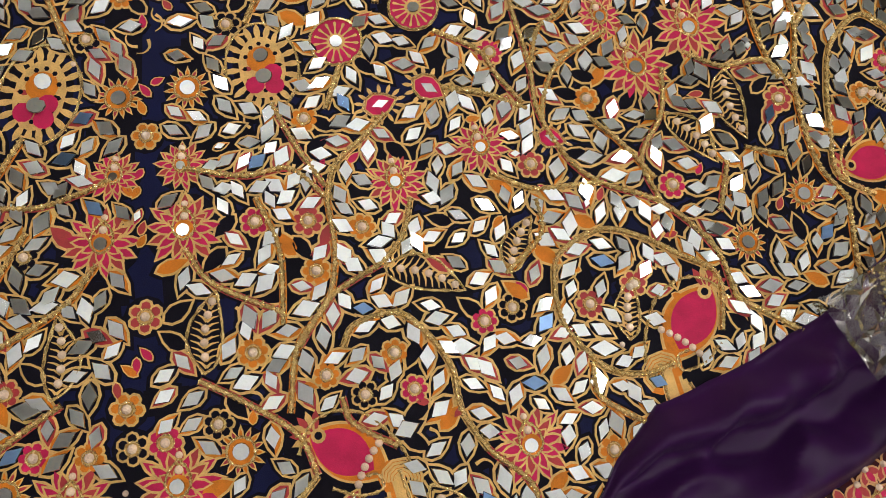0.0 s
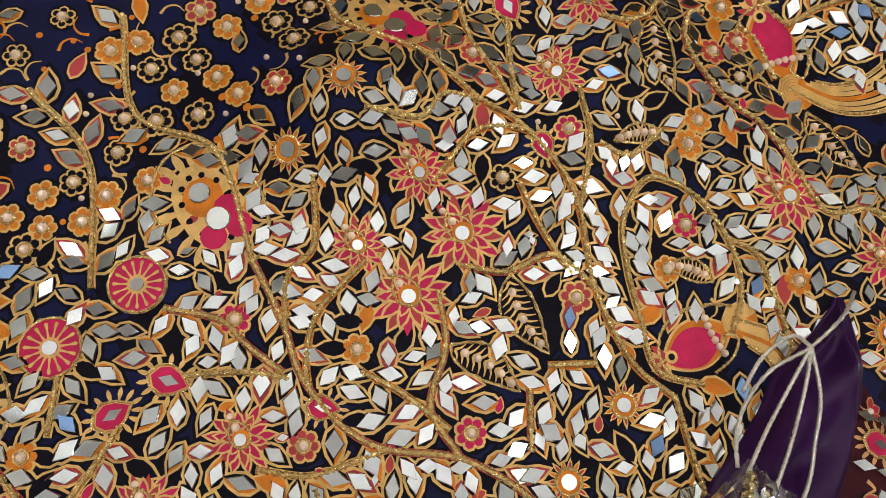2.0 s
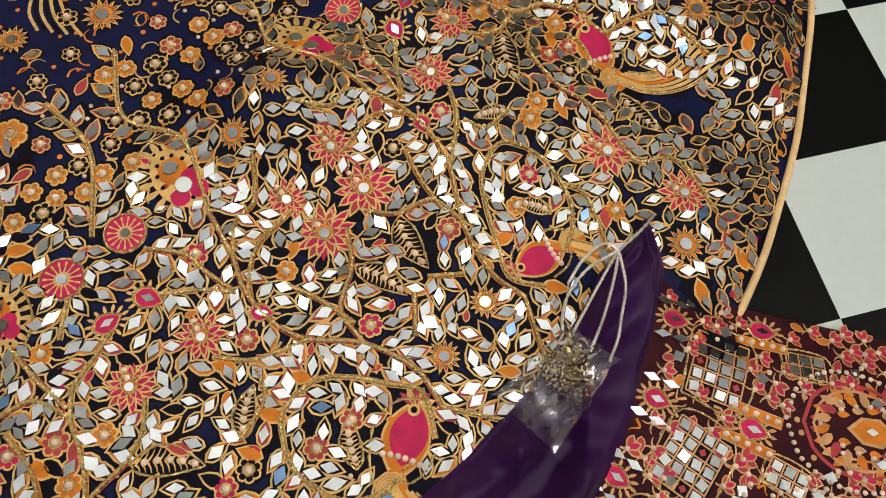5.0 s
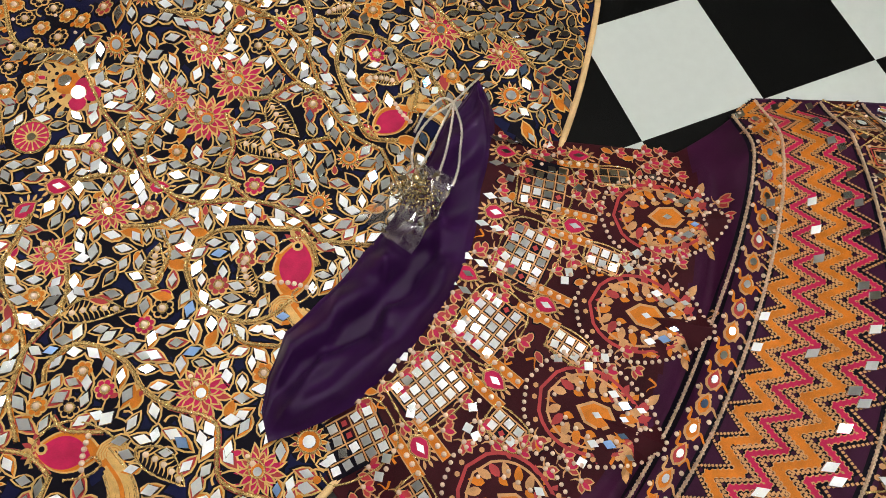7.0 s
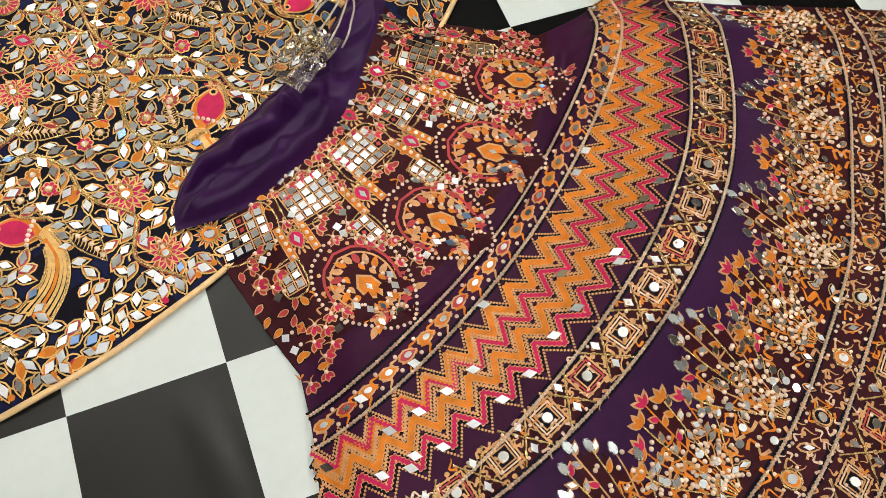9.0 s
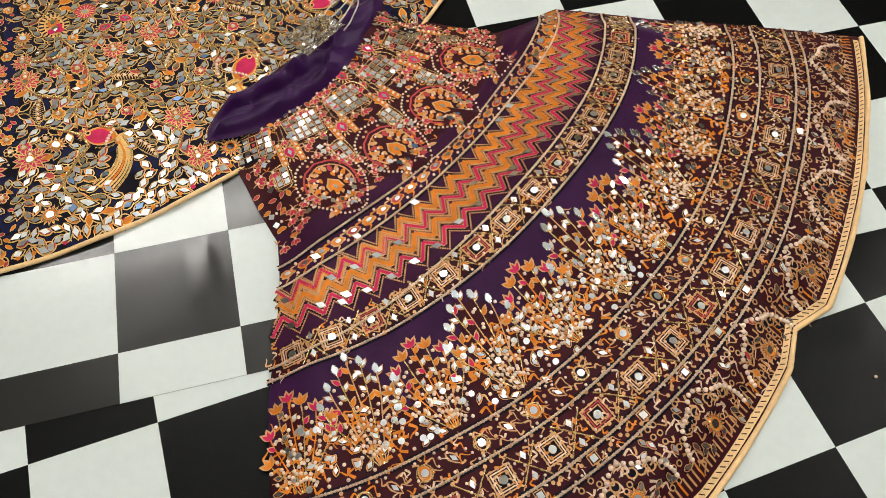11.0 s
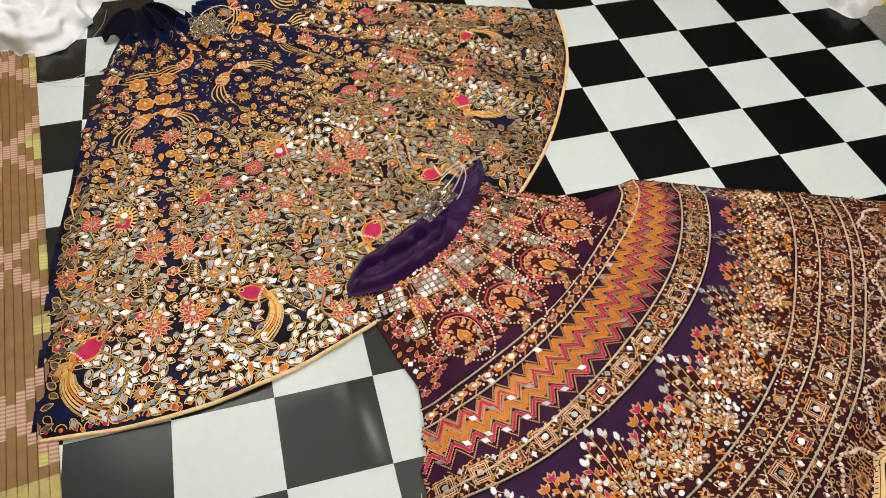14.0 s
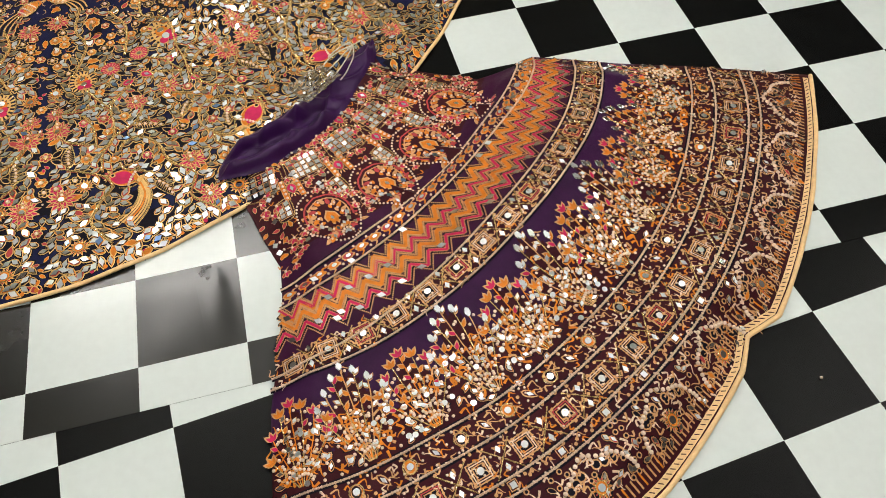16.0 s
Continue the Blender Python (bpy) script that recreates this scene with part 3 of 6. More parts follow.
def peacock(b, head, rump, side):
    """A bird with a rose body, orange collar, pearl necklace, cord neck and striped tail."""
    head, rump = np.asarray(head), np.asarray(rump)
    d = rump - head
    ln, ang = np.hypot(*d), math.atan2(d[1], d[0])
    put = lambda q: head + turned(np.asarray(q, float) * (ln, ln * side), ang)
    b.poly(put(ring((0.55, 0.05), 0.78, 18, squash=0.62)), 0.0003, "ink")
    t = np.linspace(0, 1, 12)
    body = np.vstack([np.column_stack([t * 1.25 - 0.15, 0.42 * np.sin(t * math.pi) ** 0.7]), np.column_stack([t[::-1] * 1.25 - 0.15, -0.34 * np.sin(t[::-1] * math.pi) ** 0.8])])
    b.poly(put((body - (0.5, 0)) * 1.1 + (0.5, 0)), 0.0007, "gold")
    b.poly(put(body), 0.0012, "orange")
    b.poly(put((body - (0.42, 0)) * (0.82, 0.84) + (0.36, -0.02)), 0.0016, "pink")
    for k in np.linspace(-0.3, 0.34, 6):
        b.pearl(put([(0.78 + 0.3 * k * k, k)])[0], 0.0034)
    b.poly(put(ring((1.32, 0.02), 0.34, 12, squash=0.8)), 0.0010, "orange")
    for k in range(5):
        b.ribbon(put(ring((1.34, 0.02), 0.10 + 0.05 * k, 10)[:7]), 0.0022, 0.0014, "gold")
    b.poly(put(ring((-0.02, 0.06), 0.11, 10)), 0.0020, "gold")
    b.poly(put(ring((-0.02, 0.06), 0.06, 8)), 0.0024, "ink")
    for k in range(6):
        b.poly(put(turned(PETAL * (0.36, 0.2), 2.0 + k * 0.42) + (-0.08, 0.05)), 0.0012, "gold" if k % 2 else "red")
    curl = np.array([(-0.15, -0.3), (-0.2, 0.1), (0.0, 0.45), (0.45, 0.62), (1.0, 0.5), (1.35, 0.3)])
    b.cord(put(smooth_line(curl, 34)), 0.0016, 0.0016)
    b.cord(put(smooth_line(np.array([(0.5, -0.5), (0.9, -0.42), (1.15, -0.2), (1.0, -0.05), (0.85, -0.15)]), 26)), 0.0015, 0.0018)
    made = b.build("peacock", skirt_navy)
    for k in range(7):
        s = -0.42 + 0.14 * k
        tail = smooth_line(np.array([(1.25, 0.6 * s - 0.12), (1.62 + 0.5 * s, 0.3 * s - 0.62), (1.70 + 0.75 * s, -1.30), (1.45 + 0.95 * s, -2.1 - 0.25 * s)]), 22)
        f = Batch(b.h)
        f.ribbon(put(tail), 0.0078, 0.0006 + 0.00004 * k, "ink")
        f.ribbon(put(tail), 0.0044, 0.0010 + 0.00004 * k, "orange" if k == 3 else "gold")
        if k in (0, 6):
            f.cord(put(smooth_line(tail, 44)), 0.0014, 0.0016)
        f.build("tail_feather", made)


def bird(b, head, rump, side):
    """An orange bird with pearl rows and a striped tail held to one side."""
    head, rump = np.asarray(head), np.asarray(rump)
    d = rump - head
    ln, ang = np.hypot(*d), math.atan2(d[1], d[0])
    put = lambda q: head + turned(np.asarray(q, float) * (ln, ln * side), ang)
    b.poly(put(ring((0.5, 0), 0.8, 16, squash=0.62)), 0.0003, "ink")
    b.poly(put(ring((0.45, 0), 0.62, 16, squash=0.62)), 0.0007, "gold")
    b.poly(put(ring((0.45, 0), 0.56, 16, squash=0.58)), 0.0011, "red")
    b.poly(put(ring((0.30, 0), 0.36, 14, squash=0.8)), 0.0014, "orange")
    for k in range(5):
        b.ribbon(put(ring((0.62, 0), 0.10 + 0.07 * k, 12)[:8]), 0.0022, 0.0016, "gold")
    b.poly(put(ring((-0.1, 0.08), 0.24, 12)), 0.0014, "orange")
    b.poly(put(turned(PETAL * (0.3, 0.24), 2.6) + (-0.26, 0.16)), 0.0016, "gold")
    for x in (0.15, 0.5, 0.8):
        for k in np.linspace(-0.24, 0.24, 5):
            b.pearl(put([(x + 0.35 * k * k, k)])[0], 0.0028)
    for k in range(8):
        s = -0.42 + 0.12 * k
        tail = np.array([(0.85, s * 0.5), (1.4, s * 0.9 + 0.1), (2.0, s * 1.3 + 0.35), (2.5, s * 1.5 + 0.8)])
        b.ribbon(put(smooth_line(tail, 12)), 0.0040, 0.0008, ("gold", "ink")[k % 2])
    b.cord(put(ring((0.45, 0), 0.64, 26, squash=0.64))[:22], 0.0013, 0.0012)


# ---------------------------------------------------------------- navy skirt: one half panel, repeated and mirrored
# places in a half panel: degrees from the panel's axis and metres from the waist point
LOTUS = [(1.8, 1.024, 27), (1.6, 0.966, 19), (11.8, 1.001, 23), (16.4, 0.987, 23), (26.0, 0.965, 30), (14.5, 1.258, 28), (25.6, 0.905, 22), (1.8, 1.240, 28), (24.5, 1.335, 24), (3.1, 0.655, 26), (14.5, 1.375, 24)]
SUN = [(1.8, 0.893, 20), (4.0, 1.214, 20), (25.6, 0.822, 18), (26.2, 1.160, 18), (3.0, 1.395, 22), (17.0, 1.385, 22)]
BLOSSOM = [(5.0, 1.021), (7.4, 1.025), (9.8, 1.037), (7.8, 0.930), (18.6, 0.901), (22.6, 0.975), (18.5, 1.016), (24.4, 1.083), (4.6, 1.133), (7.5, 1.070), (10.2, 1.150), (8.8, 1.180), (10.7, 1.183), (7.4, 1.159), (14.1, 1.141), (15.4, 1.136), (20.7, 1.151), (18.6, 1.154), (3.2, 1.189), (1.3, 1.201), (17.4, 1.285)]
BLOSSOM += [(25.2, 0.743), (25.5, 0.771), (18.8, 0.730), (17.4, 0.755), (20.4, 0.746), (22.8, 0.763), (24.9, 0.686), (22.3, 0.670), (20.3, 0.666), (22.0, 0.700), (24.9, 0.715), (18.2, 0.790), (15.7, 0.785), (13.9, 0.797), (10.4, 0.800), (8.2, 0.798), (14.3, 0.762)]
BLOSSOM += [(2.3 if k % 2 else 3.9, 0.700 + 0.0225 * k) for k in range(7)]
ROSETTE = [(10.2, 0.860, 23), (15.2, 0.842, 22)]
EYE = [(14.7, 0.920, 0.4, 40), (11.9, 0.926, 1.3, 38), (20.0, 0.999, 0.6, 32)]
PAISLEY = [(2.8, 1.148, 3.2, 1.078), (10.4, 1.076, 13.7, 1.111), (15.8, 1.107, 17.6, 1.062), (25.9, 1.019, 27.0, 1.083), (19.7, 1.196, 20.7, 1.146), (10.5, 1.27, 11.6, 1.34), (26.5, 1.22, 25.6, 1.30)]
BIRD = [(2.5, 0.545, 6.0, 0.572, -1), (25.0, 0.470, 21.0, 0.505, 1), (19, 0.345, 12, 0.365, -1)]
BIG = [(13.5, 0.565, 20), (2.8, 0.490, 26), (5.0, 0.325, 24), (5.2, 0.405, 26), (24.0, 0.40, 24), (10, 0.69, 20), (24, 0.585, 24), (25, 0.31, 20), (12, 0.28, 18)]
BUTTERFLY = [(5.7, 0.846, 6.0, 0.908), (20.2, 0.795, 20.6, 0.856)]
PEACOCK = [(6.8, 1.212, 8.9, 1.249, 1), (23.4, 1.186, 21.1, 1.224, -1)]
VINES = [
    [(20.8, 0.870), (20.5, 0.921), (19.9, 0.969), (20.3, 1.020), (21.3, 1.054), (23.5, 1.094), (24.7, 1.151), (24.5, 1.199)],
    [(25.9, 0.843), (23.8, 0.885), (21.9, 0.893), (20.5, 0.926)],
    [(25.4, 0.919), (22.1, 0.932), (20.5, 0.959), (19.9, 0.980)],
    [(15.9, 0.868), (18.0, 0.896), (18.5, 0.924), (19.3, 0.958)],
    [(15.4, 0.922), (17.9, 0.943), (19.4, 0.965)],
    [(27.2, 0.977), (25.8, 1.017), (23.7, 1.048), (23.5, 1.094)],
    [(27.4, 1.086), (25.8, 1.124)],
    [(22.2, 0.992), (23.1, 1.025), (23.8, 1.071)],
    [(16.4, 1.013), (18.1, 1.038), (20.0, 1.048), (21.3, 1.054)],
    [(10.2, 0.882), (9.0, 0.923)],
]
VINES2 = [
    [(12.0, 0.936), (10.6, 0.956), (9.0, 0.978), (8.4, 1.010)],
    [(6.2, 0.913), (7.2, 0.954), (8.4, 0.996)],
    [(8.4, 1.006), (8.4, 1.059), (7.8, 1.098), (6.4, 1.132), (5.9, 1.186)],
    [(1.7, 0.969), (4.6, 0.979), (6.8, 0.976), (8.4, 1.006)],
    [(10.5, 1.071), (8.0, 1.094), (6.5, 1.132)],
    [(12.3, 1.019), (11.6, 1.049), (10.5, 1.071)],
    [(5.1, 1.000), (6.0, 1.048), (5.9, 1.112)],
    [(8.2, 1.138), (8.8, 1.121), (10.6, 1.117), (11.7, 1.142), (12.3, 1.173), (12.3, 1.211), (12.9, 1.251)],
    [(7.9, 1.179), (8.2, 1.202), (9.7, 1.230)],
    [(2.5, 1.153), (4.2, 1.173), (6.1, 1.204), (6.7, 1.244)],
    [(1.9, 1.042), (3.1, 1.073), (6.0, 1.103)],
]
VINES3 = [
    [(17.3, 1.137), (18.1, 1.104), (20.3, 1.095), (21.9, 1.115), (23.1, 1.143), (24.2, 1.175), (23.3, 1.222)],
    [(17.3, 1.137), (17.3, 1.168), (18.2, 1.210), (19.5, 1.230), (20.9, 1.232)],
    [(17.8, 1.202), (17.6, 1.235), (18.6, 1.265)],
    [(18.1, 1.049), (17.7, 1.081), (15.6, 1.106)],
    [(6.7, 1.244), (5.0, 1.29), (4.2, 1.34), (5.6, 1.41)],
    [(12.9, 1.251), (14.2, 1.30), (13.0, 1.36), (14.6, 1.42)],
    [(18.6, 1.265), (20.0, 1.30), (21.5, 1.33), (20.0, 1.40)],
    [(24.5, 1.199), (26.5, 1.27), (27.2, 1.33), (26.0, 1.40)],
    [(5.0, 0.835), (7.6, 0.77), (6.4, 0.70), (8.5, 0.62)],
    [(20.8, 0.870), (22.4, 0.80), (19.5, 0.73), (22.5, 0.64)],
    [(13.0, 0.83), (15.6, 0.75), (14.0, 0.67)],
]
HALVES = [(-88, 1), (-32, -1), (-88, -1), (-32, 1)]


def lining_inner(d):
    return np.interp(d, (-96, -93, -87, -77, -61, -39, -20, -10), (0.388, 0.345, 0.303, 0.288, 0.277, 0.284, 0.315, 0.368))


def covered(x, y):
    r, d = polar(APEX2, x, y)
    return lining_inner(d) + 0.012 < r and left2(r) + 2 < d < top2(r) - 2


def on1(x, y, rim=0.016):
    r, d = polar(APEX1, x, y)
    pad = rim / max(r, 0.1) * 57.3
    return 0.2 < r < hem1(d) - rim and left1(r) + pad < d < top1(r) - pad and not covered(x, y)


def spot(a, r, half):
    base, sign = half
    d = base + sign * a
    r = r + np.interp(r, (0.80, 0.83, 0.90, 1.05, 1.20, 1.25, 1.36), (0, 0.022, 0.026, 0.022, 0.018, 0.010, 0))
    drawn = 1 - 0.0026 * max(0.0, d + 60) if base == -32 else 1 + 0.0035 * max(0.0, -88 - d)
    return np.array(place(APEX1, r * drawn * float(hem1(d) / hem1(-88 + a)), d))


CELL = 0.004
taken = np.zeros((460, 460), bool)


def mark(p, rad):
    i, j = int((p[0] + 1.72) / CELL), int((p[1] + 0.66) / CELL)
    k = int(rad / CELL) + 1
    for a in range(max(0, i - k), min(460, i + k + 1)):
        for c in range(max(0, j - k), min(460, j + k + 1)):
            if (a - i) ** 2 + (c - j) ** 2 <= (rad / CELL) ** 2:
                taken[a, c] = True


def free(p, rad):
    i, j = int((p[0] + 1.72) / CELL), int((p[1] + 0.66) / CELL)
    k = max(1, int(rad / CELL))
    return 0 <= i < 460 and 0 <= j < 460 and not taken[max(0, i - k):i + k + 1, max(0, j - k):j + k + 1].any()


leaves1 = Batch(height1)
for half in HALVES:
    sg = half[1]
    for a, r, mm in LOTUS:
        p = spot(a, r, half)
        if on1(*p):
            b = Batch(height1)
            lotus(b, p, mm / 850, math.atan2(*(p - np.array(APEX1))[::-1]) + math.pi)
            b.build("lotus_flower", skirt_navy)
            mark(p, mm / 1050)
    for a, r, mm in SUN:
        p = spot(a, r, half)
        if on1(*p):
            b = Batch(height1)
            sunflower(b, p, mm / 1000)
            b.build("sunflower", skirt_navy)
            mark(p, mm / 1000)
    for a, r, mm in ROSETTE:
        p = spot(a, r, half)
        if on1(*p):
            b = Batch(height1)
            rosette(b, p, mm / 1000)
            b.build("rosette", skirt_navy)
            mark(p, mm / 1000)
    for a, r, turn, mm in EYE:
        p = spot(a, r, half)
        if on1(*p):
            b = Batch(height1)
            eye(b, p, sg * turn - 0.9, mm / 1000)
            b.build("eye_flower", skirt_navy)
            mark(p, mm / 2000)
    for a, r, a2, r2 in PAISLEY:
        p, q = spot(a, r, half), spot(a2, r2, half)
        if on1(*p) and on1(*q):
            b = Batch(height1)
            paisley(b, p, q, sg)
            b.build("paisley_leaf", skirt_navy)
            for f in (0.2, 0.5, 0.8):
                mark(p + (q - p) * f, 0.012)
    for a, r, a2, r2 in BUTTERFLY:
        p, q = spot(a, r, half), spot(a2, r2, half)
        if on1(*p):
            b = Batch(height1)
            butterfly(b, p, q)
            b.build("butterfly", skirt_navy)
            mark((p + q) / 2, 0.034)
    for a, r, a2, r2, s in PEACOCK:
        p, q = spot(a, r, half), spot(a2, r2, half)
        if on1(*p) and on1(*q):
            b = Batch(height1)
            peacock(b, p, q, s * sg)
            for f in (0, 0.5, 1):
                mark(p + (q - p) * f, 0.022)
            away = (q - np.array(APEX1)) / np.hypot(*(q - np.array(APEX1)))
            for f in (0.03, 0.06, 0.09, 0.115):
                mark(q + away * f, 0.022)
    for a, r, a2, r2, s in BIRD:
        p, q = spot(a, r, half), spot(a2, r2, half)
        if on1(*p) and on1(*q):
            b = Batch(height1)
            bird(b, p, q, s * sg)
            b.build("bird", skirt_navy)
            for f in (0, 0.5, 1, 1.6, 2.2):
                mark(p + (q - p) * f, 0.022)
    for i, (a, r, mm) in enumerate(BIG):
        p = spot(a, r, half)
        if on1(*p):
            b = Batch(height1)
            if i % 2:
                blossom(b, p, mm / 1000, 7, "orange", True, rng.random())
                blossom(b, p, mm / 1900, 6, "red", True, rng.random())
            else:
                sunflower(b, p, mm / 1000)
            b.build("sunflower" if i % 2 == 0 else "blossom", skirt_navy)
            mark(p, mm / 1000)
    for a, r in BLOSSOM:
        p = spot(a, r, half)
        if on1(*p):
            b = Batch(height1)
            blossom(b, p, rng.uniform(0.012, 0.015), 7, ("orange", "orange", "ink", "red", "pink")[rng.integers(5) if r > 0.84 else rng.integers(3)], ph=rng.random())
            b.build("blossom", skirt_navy)
            mark(p, 0.011)

# vines with leaves along both sides
for half in HALVES:
    for vine in VINES + VINES2 + VINES3:
        line = smooth_line([spot(a, r, half) for a, r in vine], 60)
        s = np.concatenate([[0], np.cumsum(np.hypot(*np.diff(line, axis=0).T))])
        n = max(8, int(s[-1] / 0.0022))
        line = smooth_line(line, n)
        keep = [q for q in line if on1(q[0], q[1], 0.008)]
        if len(keep) < 8:
            continue
        b = Batch(height1)
        b.cord(np.array(keep), 0.0025, 0.0024, sides=6)
        b.ribbon(np.array(keep), 0.0100, 0.0004, "ink")
        b.ribbon(np.array(keep), 0.0062, 0.0008, ("red", "orange", "gold")[rng.integers(3)])
        b.ribbon(np.array(keep), 0.0036, 0.0011, "ink")
        b.build("vine_cord", skirt_navy)
        for q in keep[::2]:
            mark(q, 0.0022)
        stepn, side = 6, 1
        for i in range(4, len(keep) - 3, stepn):
            side = -side
            t = keep[i + 2] - keep[i - 2]
            ang = math.atan2(t[1], t[0]) + side * rng.uniform(0.6, 1.0)
            ln = rng.uniform(0.030, 0.036)
            tip = keep[i] + ln * 0.62 * np.array([math.cos(ang), math.sin(ang)])
            if on1(*tip) and free(tip, 0.0055):
                leaf(leaves1, keep[i] + 0.003 * np.array([math.cos(ang), math.sin(ang)]), ang, ln, ln * rng.uniform(0.5, 0.6))
                mark(tip, 0.0078)

# the ground between is filled with further leaves, buds and dots
for _ in range(60000):
    r, d = math.sqrt(rng.uniform(0.05, 2.15)), rng.uniform(-119, -3)
    x, y = place(APEX1, r, d)
    if not on1(x, y, 0.009):
        continue
    axis = min(abs(d + 88), abs(d + 32)) * 0.0175 * r
    open_ground = r < 0.80 or axis < (0.019 if r < 1.0 else 0.013)
    p = np.array((x, y))
    if open_ground:
        sparse = d > -76 or axis < 0.02
        if free(p, 0.012 if sparse else 0.009) and rng.random() < (0.7 if sparse else 0.95):
            if rng.random() < 0.5:
                blossom(leaves1, p, rng.uniform(0.011, 0.015), 6, ("orange", "red", "ink")[rng.integers(3)], ph=rng.random() * 3)
            else:
                leaf(leaves1, p, rng.uniform(0, 6.28), rng.uniform(0.024, 0.034), 0.015, rng.random() < 0.6, ("orange", "red", "ink")[rng.integers(3)])
            mark(p, 0.0165 if sparse else 0.0105)
        continue
    if free(p, 0.0078):
        ang = math.radians(d) + rng.choice([-2.2, -0.8, 0.8, 2.2]) + rng.normal(0, 0.3)
        ln = rng.uniform(0.027, 0.034)
        q = p - ln * 0.5 * np.array([math.cos(ang), math.sin(ang)])
        leaf(leaves1, q, ang, ln, ln * 0.55, rng.random() < 0.90)
        mark(p, 0.0094)
for _ in range(52000):
    r, d = math.sqrt(rng.uniform(0.05, 2.15)), rng.uniform(-119, -3)
    x, y = place(APEX1, r, d)
    p = np.array((x, y))
    if on1(x, y, 0.01) and free(p, 0.0035):
        if r < 0.8:
            q = rng.random()
            if q < 0.25:
                leaves1.poly(ring(p, rng.uniform(0.002, 0.004), 8), 0.0008, "orange")
                mark(p, 0.008)
            elif q < 0.6:
                leaves1.ribbon(smooth_line(p + turned(np.array([(0, 0), (0.007, 0.005), (0.016, 0.003), (0.020, -0.005)]), rng.uniform(0, 6.28)), 9), 0.0028, 0.0009, ("gold", "gold", "orange")[rng.integers(3)], taper=True)
                mark(p, 0.006)
            elif q < 0.7:
                leaves1.pearl(p, 0.0026)
                mark(p, 0.008)
            continue
        kind = rng.random()
        if kind < 0.6:
            leaf(leaves1, p - (0.004, 0.004), rng.uniform(0, 6.28), rng.uniform(0.013, 0.018), 0.0085, kind < 0.12, ("orange", "red", "pink", "orange")[rng.integers(4)])
        elif kind < 0.9:
            leaves1.ribbon(smooth_line(p + turned(np.array([(0, 0), (0.006, 0.004), (0.013, 0.002), (0.016, -0.004)]), rng.uniform(0, 6.28)), 9), 0.0030, 0.0009, "gold", taper=True)
        else:
            leaves1.pearl(p, 0.0026)
        mark(p, 0.0048)

# scalloped border inside the hem
for d in np.arange(-98, -14, 1.05):
    p = np.array(place(APEX1, float(hem1(d)) - 0.014, d))
    if covered(*p):
        continue
    arc = ring(p, 0.011, 14)
    leaves1.ribbon(np.array([q for q in arc if np.hypot(*(q - np.array(APEX1))) < hem1(d) - 0.012] or arc[:7]), 0.0022, 0.0011, "gold")
    leaves1.poly(ring(p, 0.0045, 7), 0.0012, "orange" if rng.random() < 0.7 else "pink")

# mirror chips: those in the middle of the skirt are pieces of their own
one_chip = None


def chip_piece(parent, outline, height, kind):
    """A diamond chip as its own object on a shared mesh."""
    global one_chip
    if one_chip is None:
        v = [(-0.5, 0, 0), (0, -0.5, 0), (0.5, 0, 0), (0, 0.5, 0)]
        v += [(x * 0.88, y * 0.88, 1) for x, y, _ in v]
        me = bpy.data.meshes.new("mirror")
        me.from_pydata(v, [], [(4, 5, 6, 7), (0, 1, 5, 4), (1, 2, 6, 5), (2, 3, 7, 6), (3, 0, 4, 7)])
        me.materials.append(MIRROR)
        one_chip = me
    c = outline.mean(axis=0)
    ax, ay = outline[2] - outline[0], outline[1] - outline[3]
    e = 0.004
    hh = height(np.array([c[0], c[0] + e, c[0]]), np.array([c[1], c[1], c[1] + e]))
    tx, ty = rng.normal(0, 0.080, 2)
    n = Vector((-(hh[1] - hh[0]) / e - tx, -(hh[2] - hh[0]) / e - ty, 1)).normalized()
    x = Vector((ax[0], ax[1], 0))
    x = (x - n * x.dot(n)).normalized()
    y = n.cross(x)
    ob = new("mirror", one_chip)
    ob.parent = parent
    m = Matrix((x * float(np.hypot(*ax)), y * float(np.hypot(*ay)), n * 0.0009)).transposed().to_4x4()
    m.translation = (c[0], c[1], hh[0] + 0.0024)
    ob.matrix_basis = m
    return ob


chips1 = Batch(height1)
count = 0
for outline, hgt, kind in chips:
    c = outline.mean(axis=0)
    if count < 300 and -1.22 < c[0] < -0.78 and -0.16 < c[1] < 0.22 and kind > 0.06:
        chip_piece(skirt_navy, outline, hgt, kind)
        count += 1
    else:
        chips1.chip(outline, 0.0022, col="blue" if kind < 0.04 else "mirror")
chips1.build("mirror_work", skirt_navy, "stuff")
leaves1.build("leaf_print", skirt_navy, "stuff")
chips.clear()

# ---------------------------------------------------------------- purple skirt: bands round the waist point
def at2(r, d):
    return np.array(place(APEX2, r, d))


def on2(p, rim=0.010):
    r, d = polar(APEX2, p[0], p[1])
    pad = rim / r * 57.3
    return inner2(d) + 0.004 < r < hem2(d) - 0.004 and left2(r) + pad < d < top2(r) - pad


def arc2(r, d0=-92.0, d1=-16.0, n=260, wave=0.0):
    pts = [at2(r + wave * math.sin(d * 1.7), d) for d in np.linspace(d0, d1, n)]
    return np.array([p for p in pts if on2(p, 0.003)])


def bend2(r, d):
    """The inner bands dip where the cloth is folded."""
    return r + 0.045 * np.exp(-((np.asarray(d) + 20) / 16) ** 2) * (r < 0.72) * (r > 0.6) + 0.04 * np.exp(-((np.asarray(d) + 90) / 18) ** 2) * (r < 0.9) * (r > 0.6)


